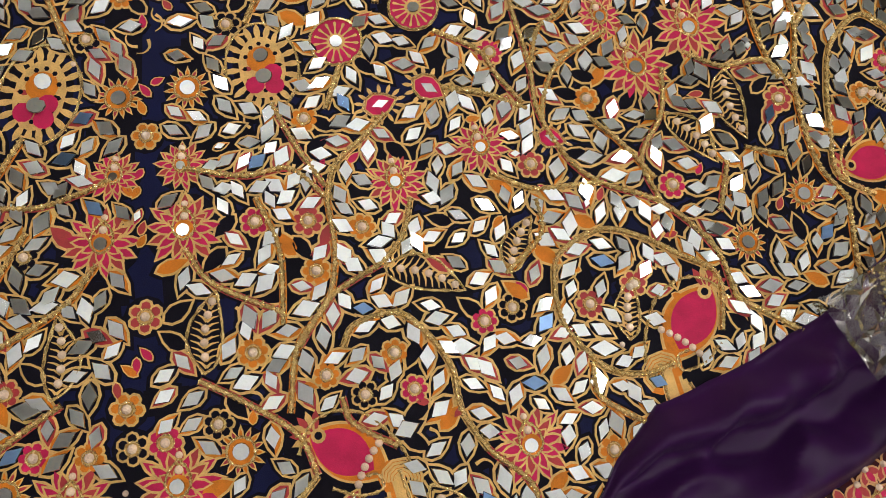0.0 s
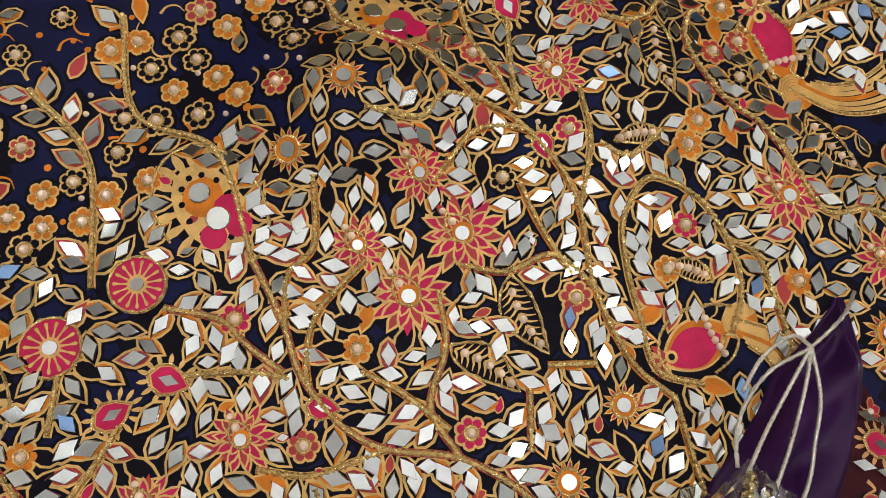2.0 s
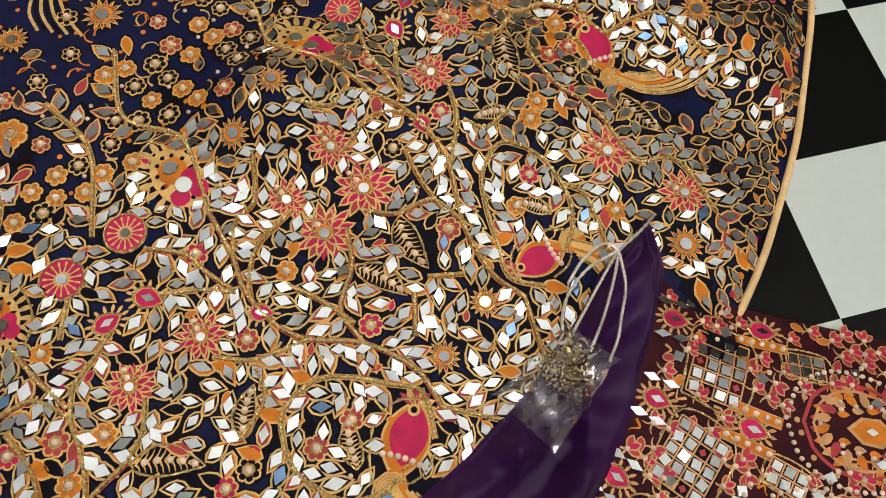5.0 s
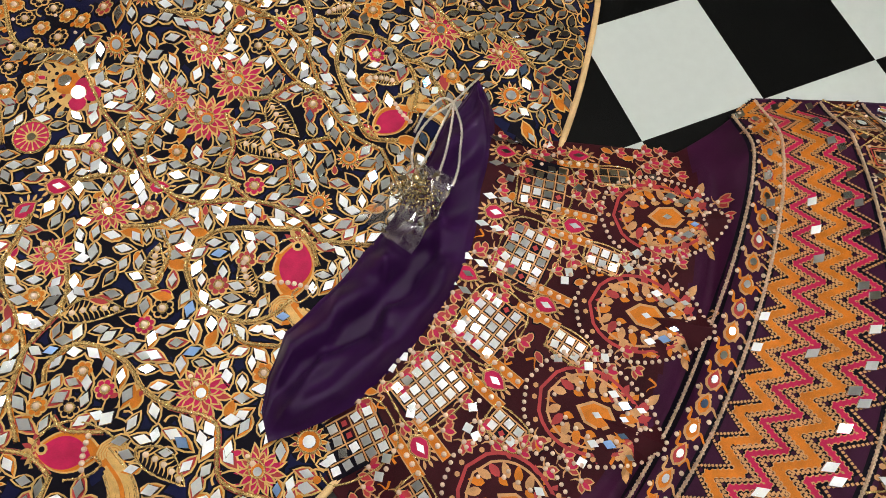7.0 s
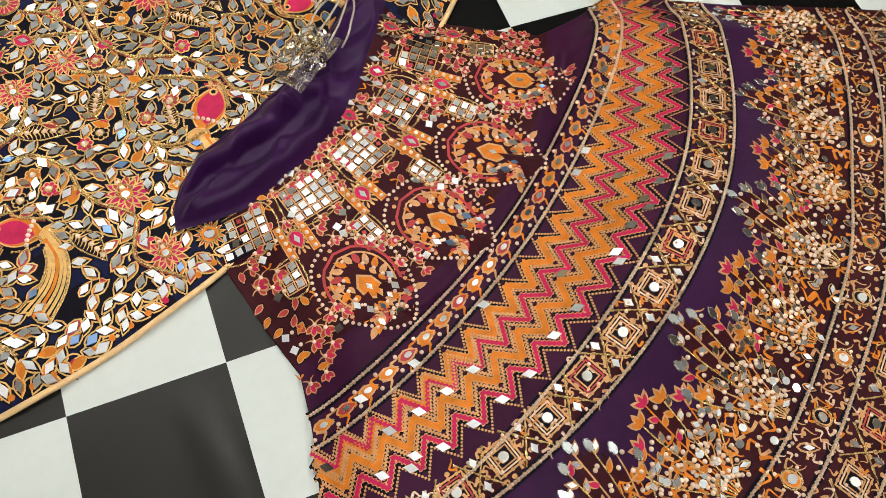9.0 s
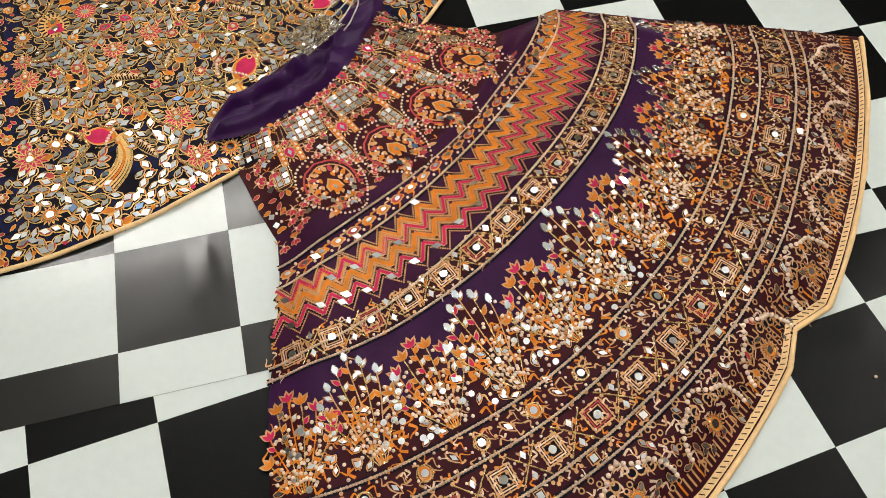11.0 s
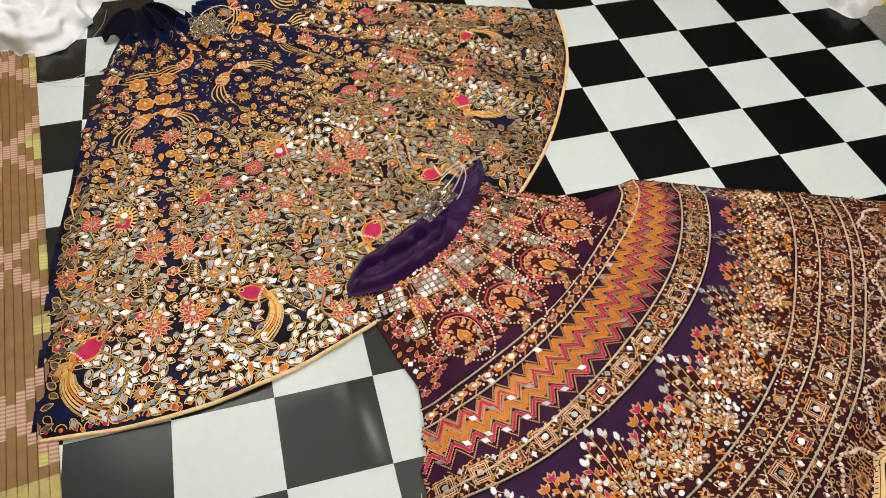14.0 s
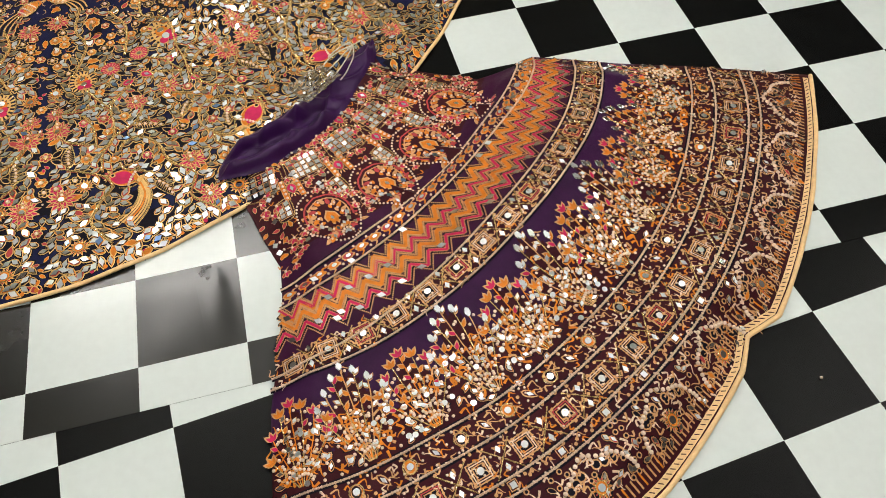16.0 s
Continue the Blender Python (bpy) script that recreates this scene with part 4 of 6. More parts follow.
def beadline(r, name="bead_line", rad=0.0021, cap=0.0):
    """A line of short beads sewn end to end between two gold cords."""
    b = Batch(height2)
    line = np.array([p for p in (at2(float(bend2(r, d)), d) for d in np.linspace(-92, -15, 640)) if on2(p, 0.003)])
    if len(line) < 20:
        return
    s = np.concatenate([[0], np.cumsum(np.hypot(*np.diff(line, axis=0).T))])
    line = smooth_line(line, int(s[-1] / 0.0023))
    b.ribbon(line, 0.011, 0.0006, "ink")
    b.cord(line, rad, 0.002, "bead", 6)
    b.build(name, skirt_purple)


def curl(b, p, ang, size, col="gold", width=0.0026):
    t = np.linspace(0, 1, 14)
    a = t * 4.2
    q = np.column_stack([size * (t * 0.9) + 0.32 * size * (1 - t) * np.sin(a) * 0.6, 0.5 * size * np.sin(a) * (1 - 0.55 * t)])
    b.ribbon(p + turned(q, ang), width, 0.0009 + 0.0002 * rng.random(), col, taper=True)


def square_chip(b, p, ang, size):
    b.chip(p + turned(np.array([(-0.5, -0.5), (0.5, -0.5), (0.5, 0.5), (-0.5, 0.5)]) * size, ang), 0.0018)


def medallion(d):
    """A pearl-edged teardrop with a flower inside and a jewelled tip."""
    r0, r1 = 0.522, 0.686
    mid = at2(0.604, d)
    ang = math.radians(d) + 0.17
    if not on2(mid, 0.035):
        return
    b = Batch(height2)
    t = np.linspace(0, 1, 16)
    w = 0.061 * np.sin(t ** 0.80 * math.pi) ** 0.62
    xs = (t - 0.5) * (r1 - r0)
    edge = np.vstack([np.column_stack([xs, w]), np.column_stack([xs[::-1], -w[::-1]])[1:-1]])
    put = lambda q: mid + turned(np.asarray(q, float), ang)
    b.poly(put(edge * 1.03), 0.0004, "maroon")
    b.poly(put(edge * 0.96), 0.0007, "maroon")
    for k in np.linspace(0.15, 2.95, 12):
        for s in (-1, 1):
            leafy = np.array([(0.046 * math.cos(k) + 0.004, s * 0.036 * math.sin(k))])
            b.poly(put(leafy + turned(LEAF * (0.017, 0.009), s * (k + 0.3))), 0.0010, ("gold", "orange", "red")[int(k * 5) % 3])
    for k in range(18):
        a = 2 * math.pi * k / 18
        c = np.array([(0.034 * math.cos(a) - 0.004, 0.024 * math.sin(a))])
        b.poly(put(c + turned(LEAF * (0.019, 0.010), a + 0.5)), 0.0013 + 0.0001 * (k % 3), ("gold", "orange", "gold", "red")[k % 4])
        if k % 3 == 0:
            b.pearl(put(c * 1.25)[0], 0.0026)
    b.ribbon(put(edge * 0.78), 0.0040, 0.0012, "red", closed=True)
    b.ribbon(put(edge * 0.66), 0.0028, 0.0014, "gold", closed=True)
    outline = smooth_line(np.vstack([put(edge), put(edge)[:1]]), 54)
    for q in outline[:-1]:
        if on2(q, 0.002):
            b.pearl(q, 0.0027)
    for q in smooth_line(np.vstack([put(edge * 0.86), put(edge * 0.86)[:1]]), 30)[::2]:
        b.poly(ring(q, 0.0032, 6), 0.0014, "gold")
    drop = np.array([(-0.02, 0), (-0.008, 0.011), (0.008, 0.012), (0.020, 0), (0.008, -0.012), (-0.008, -0.011)])
    b.poly(put(drop * 1.25 + (0.004, 0)), 0.0016, "gold")
    b.poly(put(drop + (0.004, 0)), 0.0020, "orange")
    b.chip(put(DIAMOND * (0.014, 0.009) + (0.004, 0)), 0.0024)
    for s in (-1, 1):
        for k in range(5):
            c = np.array([-0.030 + 0.015 * k, s * (0.014 + 0.008 * math.sin(k * 0.8))])
            b.poly(put(LEAF * (0.013, 0.008) + c), 0.0016, "gold" if k % 2 else "orange")
            b.pearl(put([c + (0.004, s * 0.004)])[0], 0.0030)
        b.chip(put(DIAMOND * (0.018, 0.012) + (0.028, s * 0.024)), 0.0022, col="blue" if rng.random() < 0.25 else "mirror")
        b.chip(put(DIAMOND * (0.016, 0.011) + (0.012, s * 0.031)), 0.0022)
        for k in range(4):
            curl(b, put([(-0.02 + 0.016 * k, s * 0.03)])[0], ang + s * 0.8, 0.014, "orange" if k % 2 else "gold")
    tip = put([(0.062, 0)])[0]
    for k in range(9):
        c = np.array([(0.040 + 0.012 * math.cos(k * 0.7), -0.036 + 0.009 * k)])
        b.poly(put(c + turned(LEAF * (0.020, 0.010), (k - 4) * 0.28)), 0.0014 + 0.0001 * (k % 3), ("gold", "orange", "gold", "red")[k % 4])
        if k % 2:
            b.chip(put(c + (0.004, 0) + DIAMOND * (0.013, 0.008)), 0.0022, col="blue" if k == 3 else "mirror")
    b.chip(ring(tip, 0.0075, 10), 0.0026)
    for q in ring(tip, 0.0115, 11):
        b.pearl(q, 0.0029)
    b.build("medallion", skirt_purple)


def mirror_block(r, d, rows, cols, size=0.0125):
    mid, ang = at2(r, d), math.radians(d) + rng.normal(0, 0.05)
    if not on2(mid, 0.012):
        return
    b = Batch(height2)
    hx, hy = rows * size / 2, cols * size / 2
    b.poly(mid + turned(np.array([(-hx, -hy), (hx, -hy), (hx, hy), (-hx, hy)]) * 1.1, ang), 0.0005, "ink")
    for i in range(rows + 1):
        x = -hx + i * size
        b.ribbon(mid + turned(np.array([(x, -hy), (x, 0), (x, hy)]), ang), 0.0018, 0.0011, "gold")
    for j in range(cols + 1):
        y = -hy + j * size
        b.ribbon(mid + turned(np.array([(-hx, y), (0, y), (hx, y)]), ang), 0.0018, 0.0012, "gold")
    frame_line = np.array([(-hx, -hy), (hx, -hy), (hx, hy), (-hx, hy), (-hx, -hy)]) * 1.12
    b.cord(mid + turned(smooth_line(np.repeat(frame_line, 1, axis=0), 44), ang), 0.0013, 0.001)
    for i in range(rows):
        for j in range(cols):
            c = mid + turned(np.array([(-hx + (i + 0.5) * size, -hy + (j + 0.5) * size)]), ang)[0]
            if on2(c, 0.004):
                if rng.random() < 0.88:
                    square_chip(b, c, ang + rng.normal(0, 0.12), size * 0.74)
                else:
                    b.poly(ring(c, size * 0.3, 4, 0.8), 0.0012, "red")
    b.build("mirror_block", skirt_purple)


def pearl_bar(r, d, ln=0.056):
    mid, ang = at2(r, d), math.radians(d)
    if not on2(mid, 0.01):
        return
    b = Batch(height2)
    for w, col, off in ((0.0125, "gold", 0.0006), (0.0100, "orange", 0.0010)):
        b.ribbon(mid + turned(np.array([(-ln / 2, 0), (0, 0), (ln / 2, 0)]), ang), w, off, col)
    for k in np.linspace(-0.4, 0.4, 5):
        b.pearl(mid + turned(np.array([(k * ln, 0)]), ang)[0], 0.0034)
    b.build("pearl_bar", skirt_purple)


def tulip(b, p, ang, size):
    """A small red flower with three gilt-edged petals on a leafy stalk."""
    for k, (a, col) in enumerate(((-0.75, "red"), (0.75, "red"), (0.0, "pink"))):
        q = PETAL * (size * 0.62, size * 0.62)
        b.poly(p + turned(q, ang + a), 0.0008 + 0.0002 * k, "gold")
        mid = np.array([size * 0.33, 0])
        b.poly(p + turned((q - mid) * (0.72, 0.62) + mid, ang + a), 0.0011 + 0.0002 * k, col)
    for s in (-1, 1):
        b.ribbon(p + turned(smooth_line(np.array([(0, 0), (-0.22 * size, 0.12 * s * size), (-0.34 * size, 0.34 * s * size)]), 7), ang), 0.0030, 0.0009, "gold", taper=True)
    b.pearl(p, 0.0030)


taken2 = set()


def free2(p, rad):
    k = int(rad / 0.004)
    i, j = int(p[0] / 0.004), int(p[1] / 0.004)
    return not any((a, c) in taken2 for a in range(i - k, i + k + 1) for c in range(j - k, j + k + 1))


def mark2(p, rad):
    k = int(rad / 0.004)
    i, j = int(p[0] / 0.004), int(p[1] / 0.004)
    for a in range(i - k, i + k + 1):
        for c in range(j - k, j + k + 1):
            if (a - i) ** 2 + (c - j) ** 2 <= k * k:
                taken2.add((a, c))


# bodice: medallions, mirror blocks, pearl bars and small red flowers
for d in np.arange(-86.0, -18, 13.0):
    medallion(d)
    for f in np.linspace(0.53, 0.665, 9):
        for s in (-3.6, -1.8, 0, 1.8, 3.6):
            if on2(at2(0.595, d), 0.035):
                mark2(at2(f, d + s + (f - 0.595) * 40), 0.0085)
    for s in (-1.9, 1.9):
        pearl_bar(0.494, d - 4.3 + s)
        mark2(at2(0.478, d - 4.3 + s), 0.012)
        mark2(at2(0.510, d - 4.3 + s), 0.012)
    for r, off, size in ((0.496, -4.3, 0.038), (0.397, -6.0, 0.036)):
        p = at2(r, d + off)
        if on2(p, 0.01):
            b = Batch(height2)
            eye(b, p, math.radians(d + off), size)
            if r < 0.45:
                for s in (-1, 1):
                    for k in (0, 1):
                        b.chip(at2(r + 0.008 - 0.020 * k, d + off + 2.9 * s) + turned(DIAMOND * (0.021, 0.010), math.radians(d + off)), 0.0018)
            b.build("eye_flower", skirt_purple)
            mark2(p, 0.02)
    mirror_block(0.449, d + 1.6, 4, 5, 0.0140)
    mark2(at2(0.449, d + 1.6), 0.030)
    mirror_block(0.540, d + 5.2, 3, 2, 0.0135)
    mark2(at2(0.540, d + 5.2), 0.018)
fill2 = Batch(height2)
for _ in range(16000):
    d = rng.uniform(-91, -12)
    r = rng.uniform(0.385, 0.655 + 0.026 * math.cos((d + 83.5) * 2 * math.pi / 13.0))
    p = at2(r, d)
    if on2(p, 0.006) and free2(p, 0.0045):
        q = rng.random()
        if q < 0.16:
            curl(fill2, p, rng.uniform(0, 6.28), rng.uniform(0.012, 0.018), ("gold", "orange")[rng.integers(2)], 0.0030)
        elif q < 0.70:
            tulip(fill2, p, math.radians(d) + rng.normal(0.4, 0.5), rng.uniform(0.021, 0.026))
        elif q < 0.85:
            leaf(fill2, p, rng.uniform(0, 6.28), 0.018, 0.010, False, ("orange", "red")[rng.integers(2)])
        else:
            square_chip(fill2, p, rng.uniform(0, 1.5), 0.0105)
            fill2.pearl(p + (0.010, 0.004), 0.0030)
        mark2(p, 0.0085)

# narrow band with paisley buds between bead lines
beadline(0.677)
beadline(0.717)
for d in np.arange(-90, -16, 2.6):
    p = at2(float(bend2(0.697, d)), d)
    if not on2(p, 0.012):
        continue
    ang = math.radians(d) + math.pi / 2
    k = int(round(d / 2.6)) % 3
    for s in (-1, 1):
        curl(fill2, p + turned(np.array([(0.012 * s, -0.004)]), ang)[0], ang + s * 1.2, 0.02, "orange" if k else "gold", 0.005)
        fill2.pearl(p + turned(np.array([(0.017 * s, 0.012 * s)]), ang)[0], 0.003)
    fill2.poly(p + turned((LEAF - (0.5, 0)) * (0.030, 0.017), ang), 0.0010, "gold")
    fill2.poly(p + turned((LEAF - (0.5, 0)) * (0.024, 0.012), ang), 0.0014, ("orange", "red", "orange")[k])
    fill2.chip(ring(p, 0.006, 10, squash=0.65, turn=ang), 0.0018, col="blue" if k == 0 and rng.random() < 0.3 else "mirror")

# zigzag band
ZP = 3.1


def zigzag(name, r, amp, width, col, off, dots=False):
    b = Batch(height2)
    pts = []
    for k in range(-30, -5):
        for half_step, sg in ((0, -1), (0.5, 1)):
            d = (k + half_step) * ZP
            pts.append((float(bend2(r, d) if r < 0.76 else r) + sg * amp, d))
    world_pts = [at2(q, d) for q, d in pts]
    if dots:
        for a, c in zip(world_pts[:-1], world_pts[1:]):
            for t in np.linspace(0, 1, 9, endpoint=False):
                q = a + (c - a) * t
                if on2(q, 0.004):
                    b.poly(q + np.array([(-1, -1), (1, -1), (1, 1), (-1, 1)]) * 0.0014, off, col)
    else:
        for a, c in zip(world_pts[:-1], world_pts[1:]):
            e = (c - a) / np.hypot(*(c - a)) * width * 0.3
            seg = np.array([a - e * 0.6 + (c - a) * t + e * 1.2 * t for t in (0, 0.5, 1)])
            if on2(seg[1], 0.008) and on2(seg[0], 0.002) and on2(seg[2], 0.002):
                b.ribbon(seg, width, off, col)
                n = np.array([-(c - a)[1], (c - a)[0]]) / np.hypot(*(c - a))
                for t in np.linspace(0.06, 0.94, 7):
                    for s in (-1, 1):
                        b.poly(seg[0] + (seg[2] - seg[0]) * t + n * s * width * 0.5 + np.array([(-1, -1), (1, -1), (1, 1), (-1, 1)]) * 0.0013, off + 0.0001, col)
    b.build(name, skirt_purple)


for i, (r, width, col) in enumerate(((0.746, 0.0070, "orange"), (0.773, 0.0046, "pink"), (0.800, 0.0068, "orange"), (0.827, 0.0046, "pink"))):
    zigzag("zigzag_ground", r, 0.0150, width + 0.011, "ink", 0.0005 + 0.0001 * i)
    zigzag("zigzag_outline", r, 0.0150, width + 0.0026, "gold", 0.0010 + 0.0001 * i)
    zigzag("zigzag_stripe", r, 0.0150, width, col, 0.0015 + 0.0001 * i)
    zigzag("zigzag_stitch", r + 0.0150, 0.0150, 0.003, "gold", 0.0021, True)
    zigzag("zigzag_stitch", r - 0.0150, 0.0150, 0.003, "gold", 0.0021, True)
for k in range(-30, -5):
    for r, sg in ((0.745, -0.0150), (0.783, 0.0), (0.81, 0.0150), (0.835, 0.0)):
        d = (k + (0.5 if sg > 0 else 0.25 if sg == 0 else 0)) * ZP
        p = at2(r + sg, d)
        if on2(p, 0.01) and rng.random() < 0.6:
            fill2.chip(p + turned(DIAMOND * (0.021, 0.013), math.radians(d) + 0.9), 0.0026)


def jewel_band(r0, r1, stepd, ink="ink", big=0.0068):
    """Lattice band: framed squares with round mirrors, crossing cords and diamond mirrors."""
    rm, hw = (r0 + r1) / 2, (r1 - r0) / 2
    for i, d in enumerate(np.arange(-91, -16, stepd)):
        p, ang = at2(rm, d), math.radians(d)
        if not on2(p, 0.015):
            continue
        b = Batch(height2)
        s = hw * 0.66
        sq = np.array([(-s, -s), (s, -s), (s, s), (-s, s)])
        b.poly(p + turned(sq * 1.15, ang), 0.0005, ink)
        for f, w, col, off in ((1.0, 0.0034, "gold", 0.0010), (0.78, 0.0030, "bead" if i % 3 else "red", 0.0012), (0.58, 0.0026, "gold", 0.0014)):
            b.ribbon(p + turned(sq * f, ang), w, off, col, closed=True)
        for k in range(4):
            for t in (-0.66, 0, 0.66):
                b.poly(ring(p + turned(np.array([(s * 1.0, s * t)]), ang + k * math.pi / 2)[0], 0.0026, 5), 0.0016, "gold")
        b.chip(ring(p, big, 12), 0.0022)
        b.build("framed_mirror", skirt_purple)
        q = at2(rm, d + stepd / 2)
        if on2(q, 0.012):
            for sgn in (-1, 1):
                ln = math.radians(stepd) * rm * 0.30
                fill2.cord(q + turned(smooth_line(np.array([(-hw, -ln * sgn), (0, 0), (hw, ln * sgn)]), 14), ang), 0.0013, 0.0012)
                fill2.chip(q + turned(DIAMOND * (0.0165, 0.0105) + (sgn * hw * 0.58, 0), ang), 0.002)
                fill2.poly(q + turned((LEAF - (0.5, 0)) * (0.014, 0.007) + (0, sgn * ln * 0.75), ang + 1.57), 0.0012, "gold")
                curl(fill2, q + turned(np.array([(0, sgn * 0.004)]), ang)[0], ang + sgn * 1.57, 0.014, "gold", 0.0022)


beadline(0.856)
jewel_band(0.860, 0.914, 4.4)
beadline(0.918)


def spray(d, tall, rich):
    """A flowering bush growing inwards from the lower bead line."""
    b = Batch(height2)
    ang = math.radians(d)
    ang_in = ang + math.pi
    put = lambda u, s: at2(1.112 - u, d) + np.array([-math.sin(ang), math.cos(ang)]) * s
    grown = False
    stems = 7
    for k in range(stems):
        s1 = (k - (stems - 1) / 2) / ((stems - 1) / 2)
        top = tall * (1 - 0.34 * abs(s1) ** 1.3)
        line = smooth_line(np.array([put(0.004, 0.006 * s1), put(top * 0.4, 0.030 * s1), put(top * 0.75, 0.052 * s1), put(top, 0.060 * s1)]), 26)
        line = np.array([q for q in line if on2(q, 0.006)])
        if len(line) < 8:
            continue
        grown = True
        if k % 2 == 0:
            b.cord(line, 0.0013, 0.0012)
        else:
            b.ribbon(line, 0.0020, 0.0010, "orange" if rich else "gold")
        side = 1
        for i in range(3, len(line) - 1, 2):
            t = line[min(i + 1, len(line) - 1)] - line[i - 1]
            a = math.atan2(t[1], t[0])
            side = -side
            f = i / len(line)
            q = line[i] + turned(np.array([(0.002, side * 0.007)]), a)[0]
            if f > 0.5 and rng.random() < 0.6:
                ln = 0.019 if not rich else 0.016
                b.poly(line[i] + turned(LEAF * (ln, 0.0095), a + side * 0.7), 0.0011, "gold")
                if rng.random() < 0.55:
                    b.chip(line[i] + turned(DIAMOND * (ln * 0.74, 0.0082) + (ln * 0.5, 0), a + side * 0.7), 0.0018)
                else:
                    b.poly(line[i] + turned(LEAF * (ln * 0.8, 0.007), a + side * 0.7), 0.0015, ("orange", "pink")[rng.integers(2)])
            elif rng.random() < 0.65:
                b.pearl(q, 0.0033)
            else:
                curl(b, line[i], a + side * 1.1, 0.020, ("gold", "orange", "orange")[rng.integers(3)], 0.0042)
                b.pearl(q, 0.0030)
        tip = line[-1]
        a = math.atan2(*(line[-1] - line[-3])[::-1])
        if not rich:
            b.cord(np.vstack([ring(tip, 0.008, 14, squash=0.62, turn=a), ring(tip, 0.008, 14, squash=0.62, turn=a)[:1]]), 0.0011, 0.0014, "mirror")
            b.chip(tip + turned(DIAMOND * (0.020, 0.011), a), 0.0018)
        else:
            for k2 in (-0.7, 0, 0.7):
                b.poly(tip + turned(LEAF * (0.020, 0.010), a + k2), 0.0013, "gold")
                b.poly(tip + turned(LEAF * (0.015, 0.0065), a + k2), 0.0017, "pink" if k % 2 else "orange")
    if grown:
        b.build("flower_spray", skirt_purple)


for i, d in enumerate(np.arange(-88, -18, 6.2)):
    spray(d, 0.185 if i % 2 else 0.150, i % 2 == 0)
taken2.clear()
for _ in range(9000):
    r, d = rng.uniform(1.015, 1.112), rng.uniform(-92, -17)
    p = at2(r, d)
    if on2(p, 0.008) and free2(p, 0.006):
        q = rng.random()
        if q < 0.42:
            curl(fill2, p, rng.uniform(0, 6.28), rng.uniform(0.018, 0.027), ("orange", "gold", "orange")[rng.integers(3)], 0.0050)
        elif q < 0.62:
            leaf(fill2, p, rng.uniform(0, 6.28), 0.021, 0.011, True, "orange")
        elif q < 0.72:
            fill2.chip(ring(p, 0.0058, 10), 0.0018)
        else:
            fill2.pearl(p, 0.0032)
        mark2(p, 0.0065)

# lower bands
beadline(1.120)
taken2.clear()
for _ in range(26000):
    r, d = (rng.uniform(1.124, 1.268), rng.uniform(-92, -17)) if rng.random() < 0.72 else (rng.uniform(0.862, 0.914), rng.uniform(-91, -17))
    p = at2(r, d)
    if on2(p, 0.006) and free2(p, 0.004):
        q = rng.random()
        if q < 0.6:
            curl(fill2, p, rng.uniform(0, 6.28), rng.uniform(0.011, 0.017), ("gold", "bead", "orange", "gold")[rng.integers(4)], 0.0036)
        elif q < 0.8:
            fill2.poly(ring(p, 0.0034, 6), 0.0007, "gold")
        else:
            fill2.pearl(p, 0.0024)
        mark2(p, 0.0042)
for i, d in enumerate(np.arange(-91, -17, 2.35)):
    p, ang = at2(1.147, d), math.radians(d)
    if not on2(p, 0.012):
        continue
    if i % 2:
        fill2.poly(ring(p, 0.0125, 12, squash=0.8, turn=ang), 0.0007, "gold")
        fill2.poly(ring(p, 0.0105, 12, squash=0.8, turn=ang), 0.0010, "orange" if i % 4 == 1 else "ink")
        fill2.cord(np.vstack([ring(p, 0.0125, 18), ring(p, 0.0125, 18)[:1]]), 0.0012, 0.0012)
        fill2.chip(ring(p, 0.0066, 12), 0.0018)
    else:
        fill2.poly(p + turned((LEAF - (0.5, 0)) * (0.032, 0.014), ang + 0.6), 0.0008, "gold")
        fill2.poly(p + turned((LEAF - (0.5, 0)) * (0.026, 0.009), ang + 0.6), 0.0012, "maroon")
        fill2.chip(p + turned(DIAMOND * (0.017, 0.008), ang + 0.6), 0.0016)
    for s in (-1, 1):
        curl(fill2, p + turned(np.array([(s * 0.012, 0.006)]), ang)[0], ang + 1.57 + s * 0.5, 0.022, ("orange", "gold", "gold")[i % 3], 0.0032)
        fill2.pearl(p + turned(np.array([(s * 0.019, -0.008)]), ang)[0], 0.0026)
beadline(1.172)
jewel_band(1.182, 1.238, 4.1)
beadline(1.242, rad=0.0022)
for i, d in enumerate(np.arange(-91, -17, 1.5)):
    p, ang = at2(1.254, d), math.radians(d)
    if on2(p, 0.01):
        if i % 3 == 0:
            square_chip(fill2, p, ang, 0.011)
            fill2.ribbon(p + turned(np.array([(-1, -1), (1, -1), (1, 1), (-1, 1)]) * 0.0078, ang), 0.0022, 0.001, "gold", closed=True)
        else:
            curl(fill2, p, ang + 1.57, 0.018, "gold", 0.0028)
            fill2.poly(ring(p, 0.0035, 6), 0.001, "gold")
beadline(1.268, rad=0.0020)

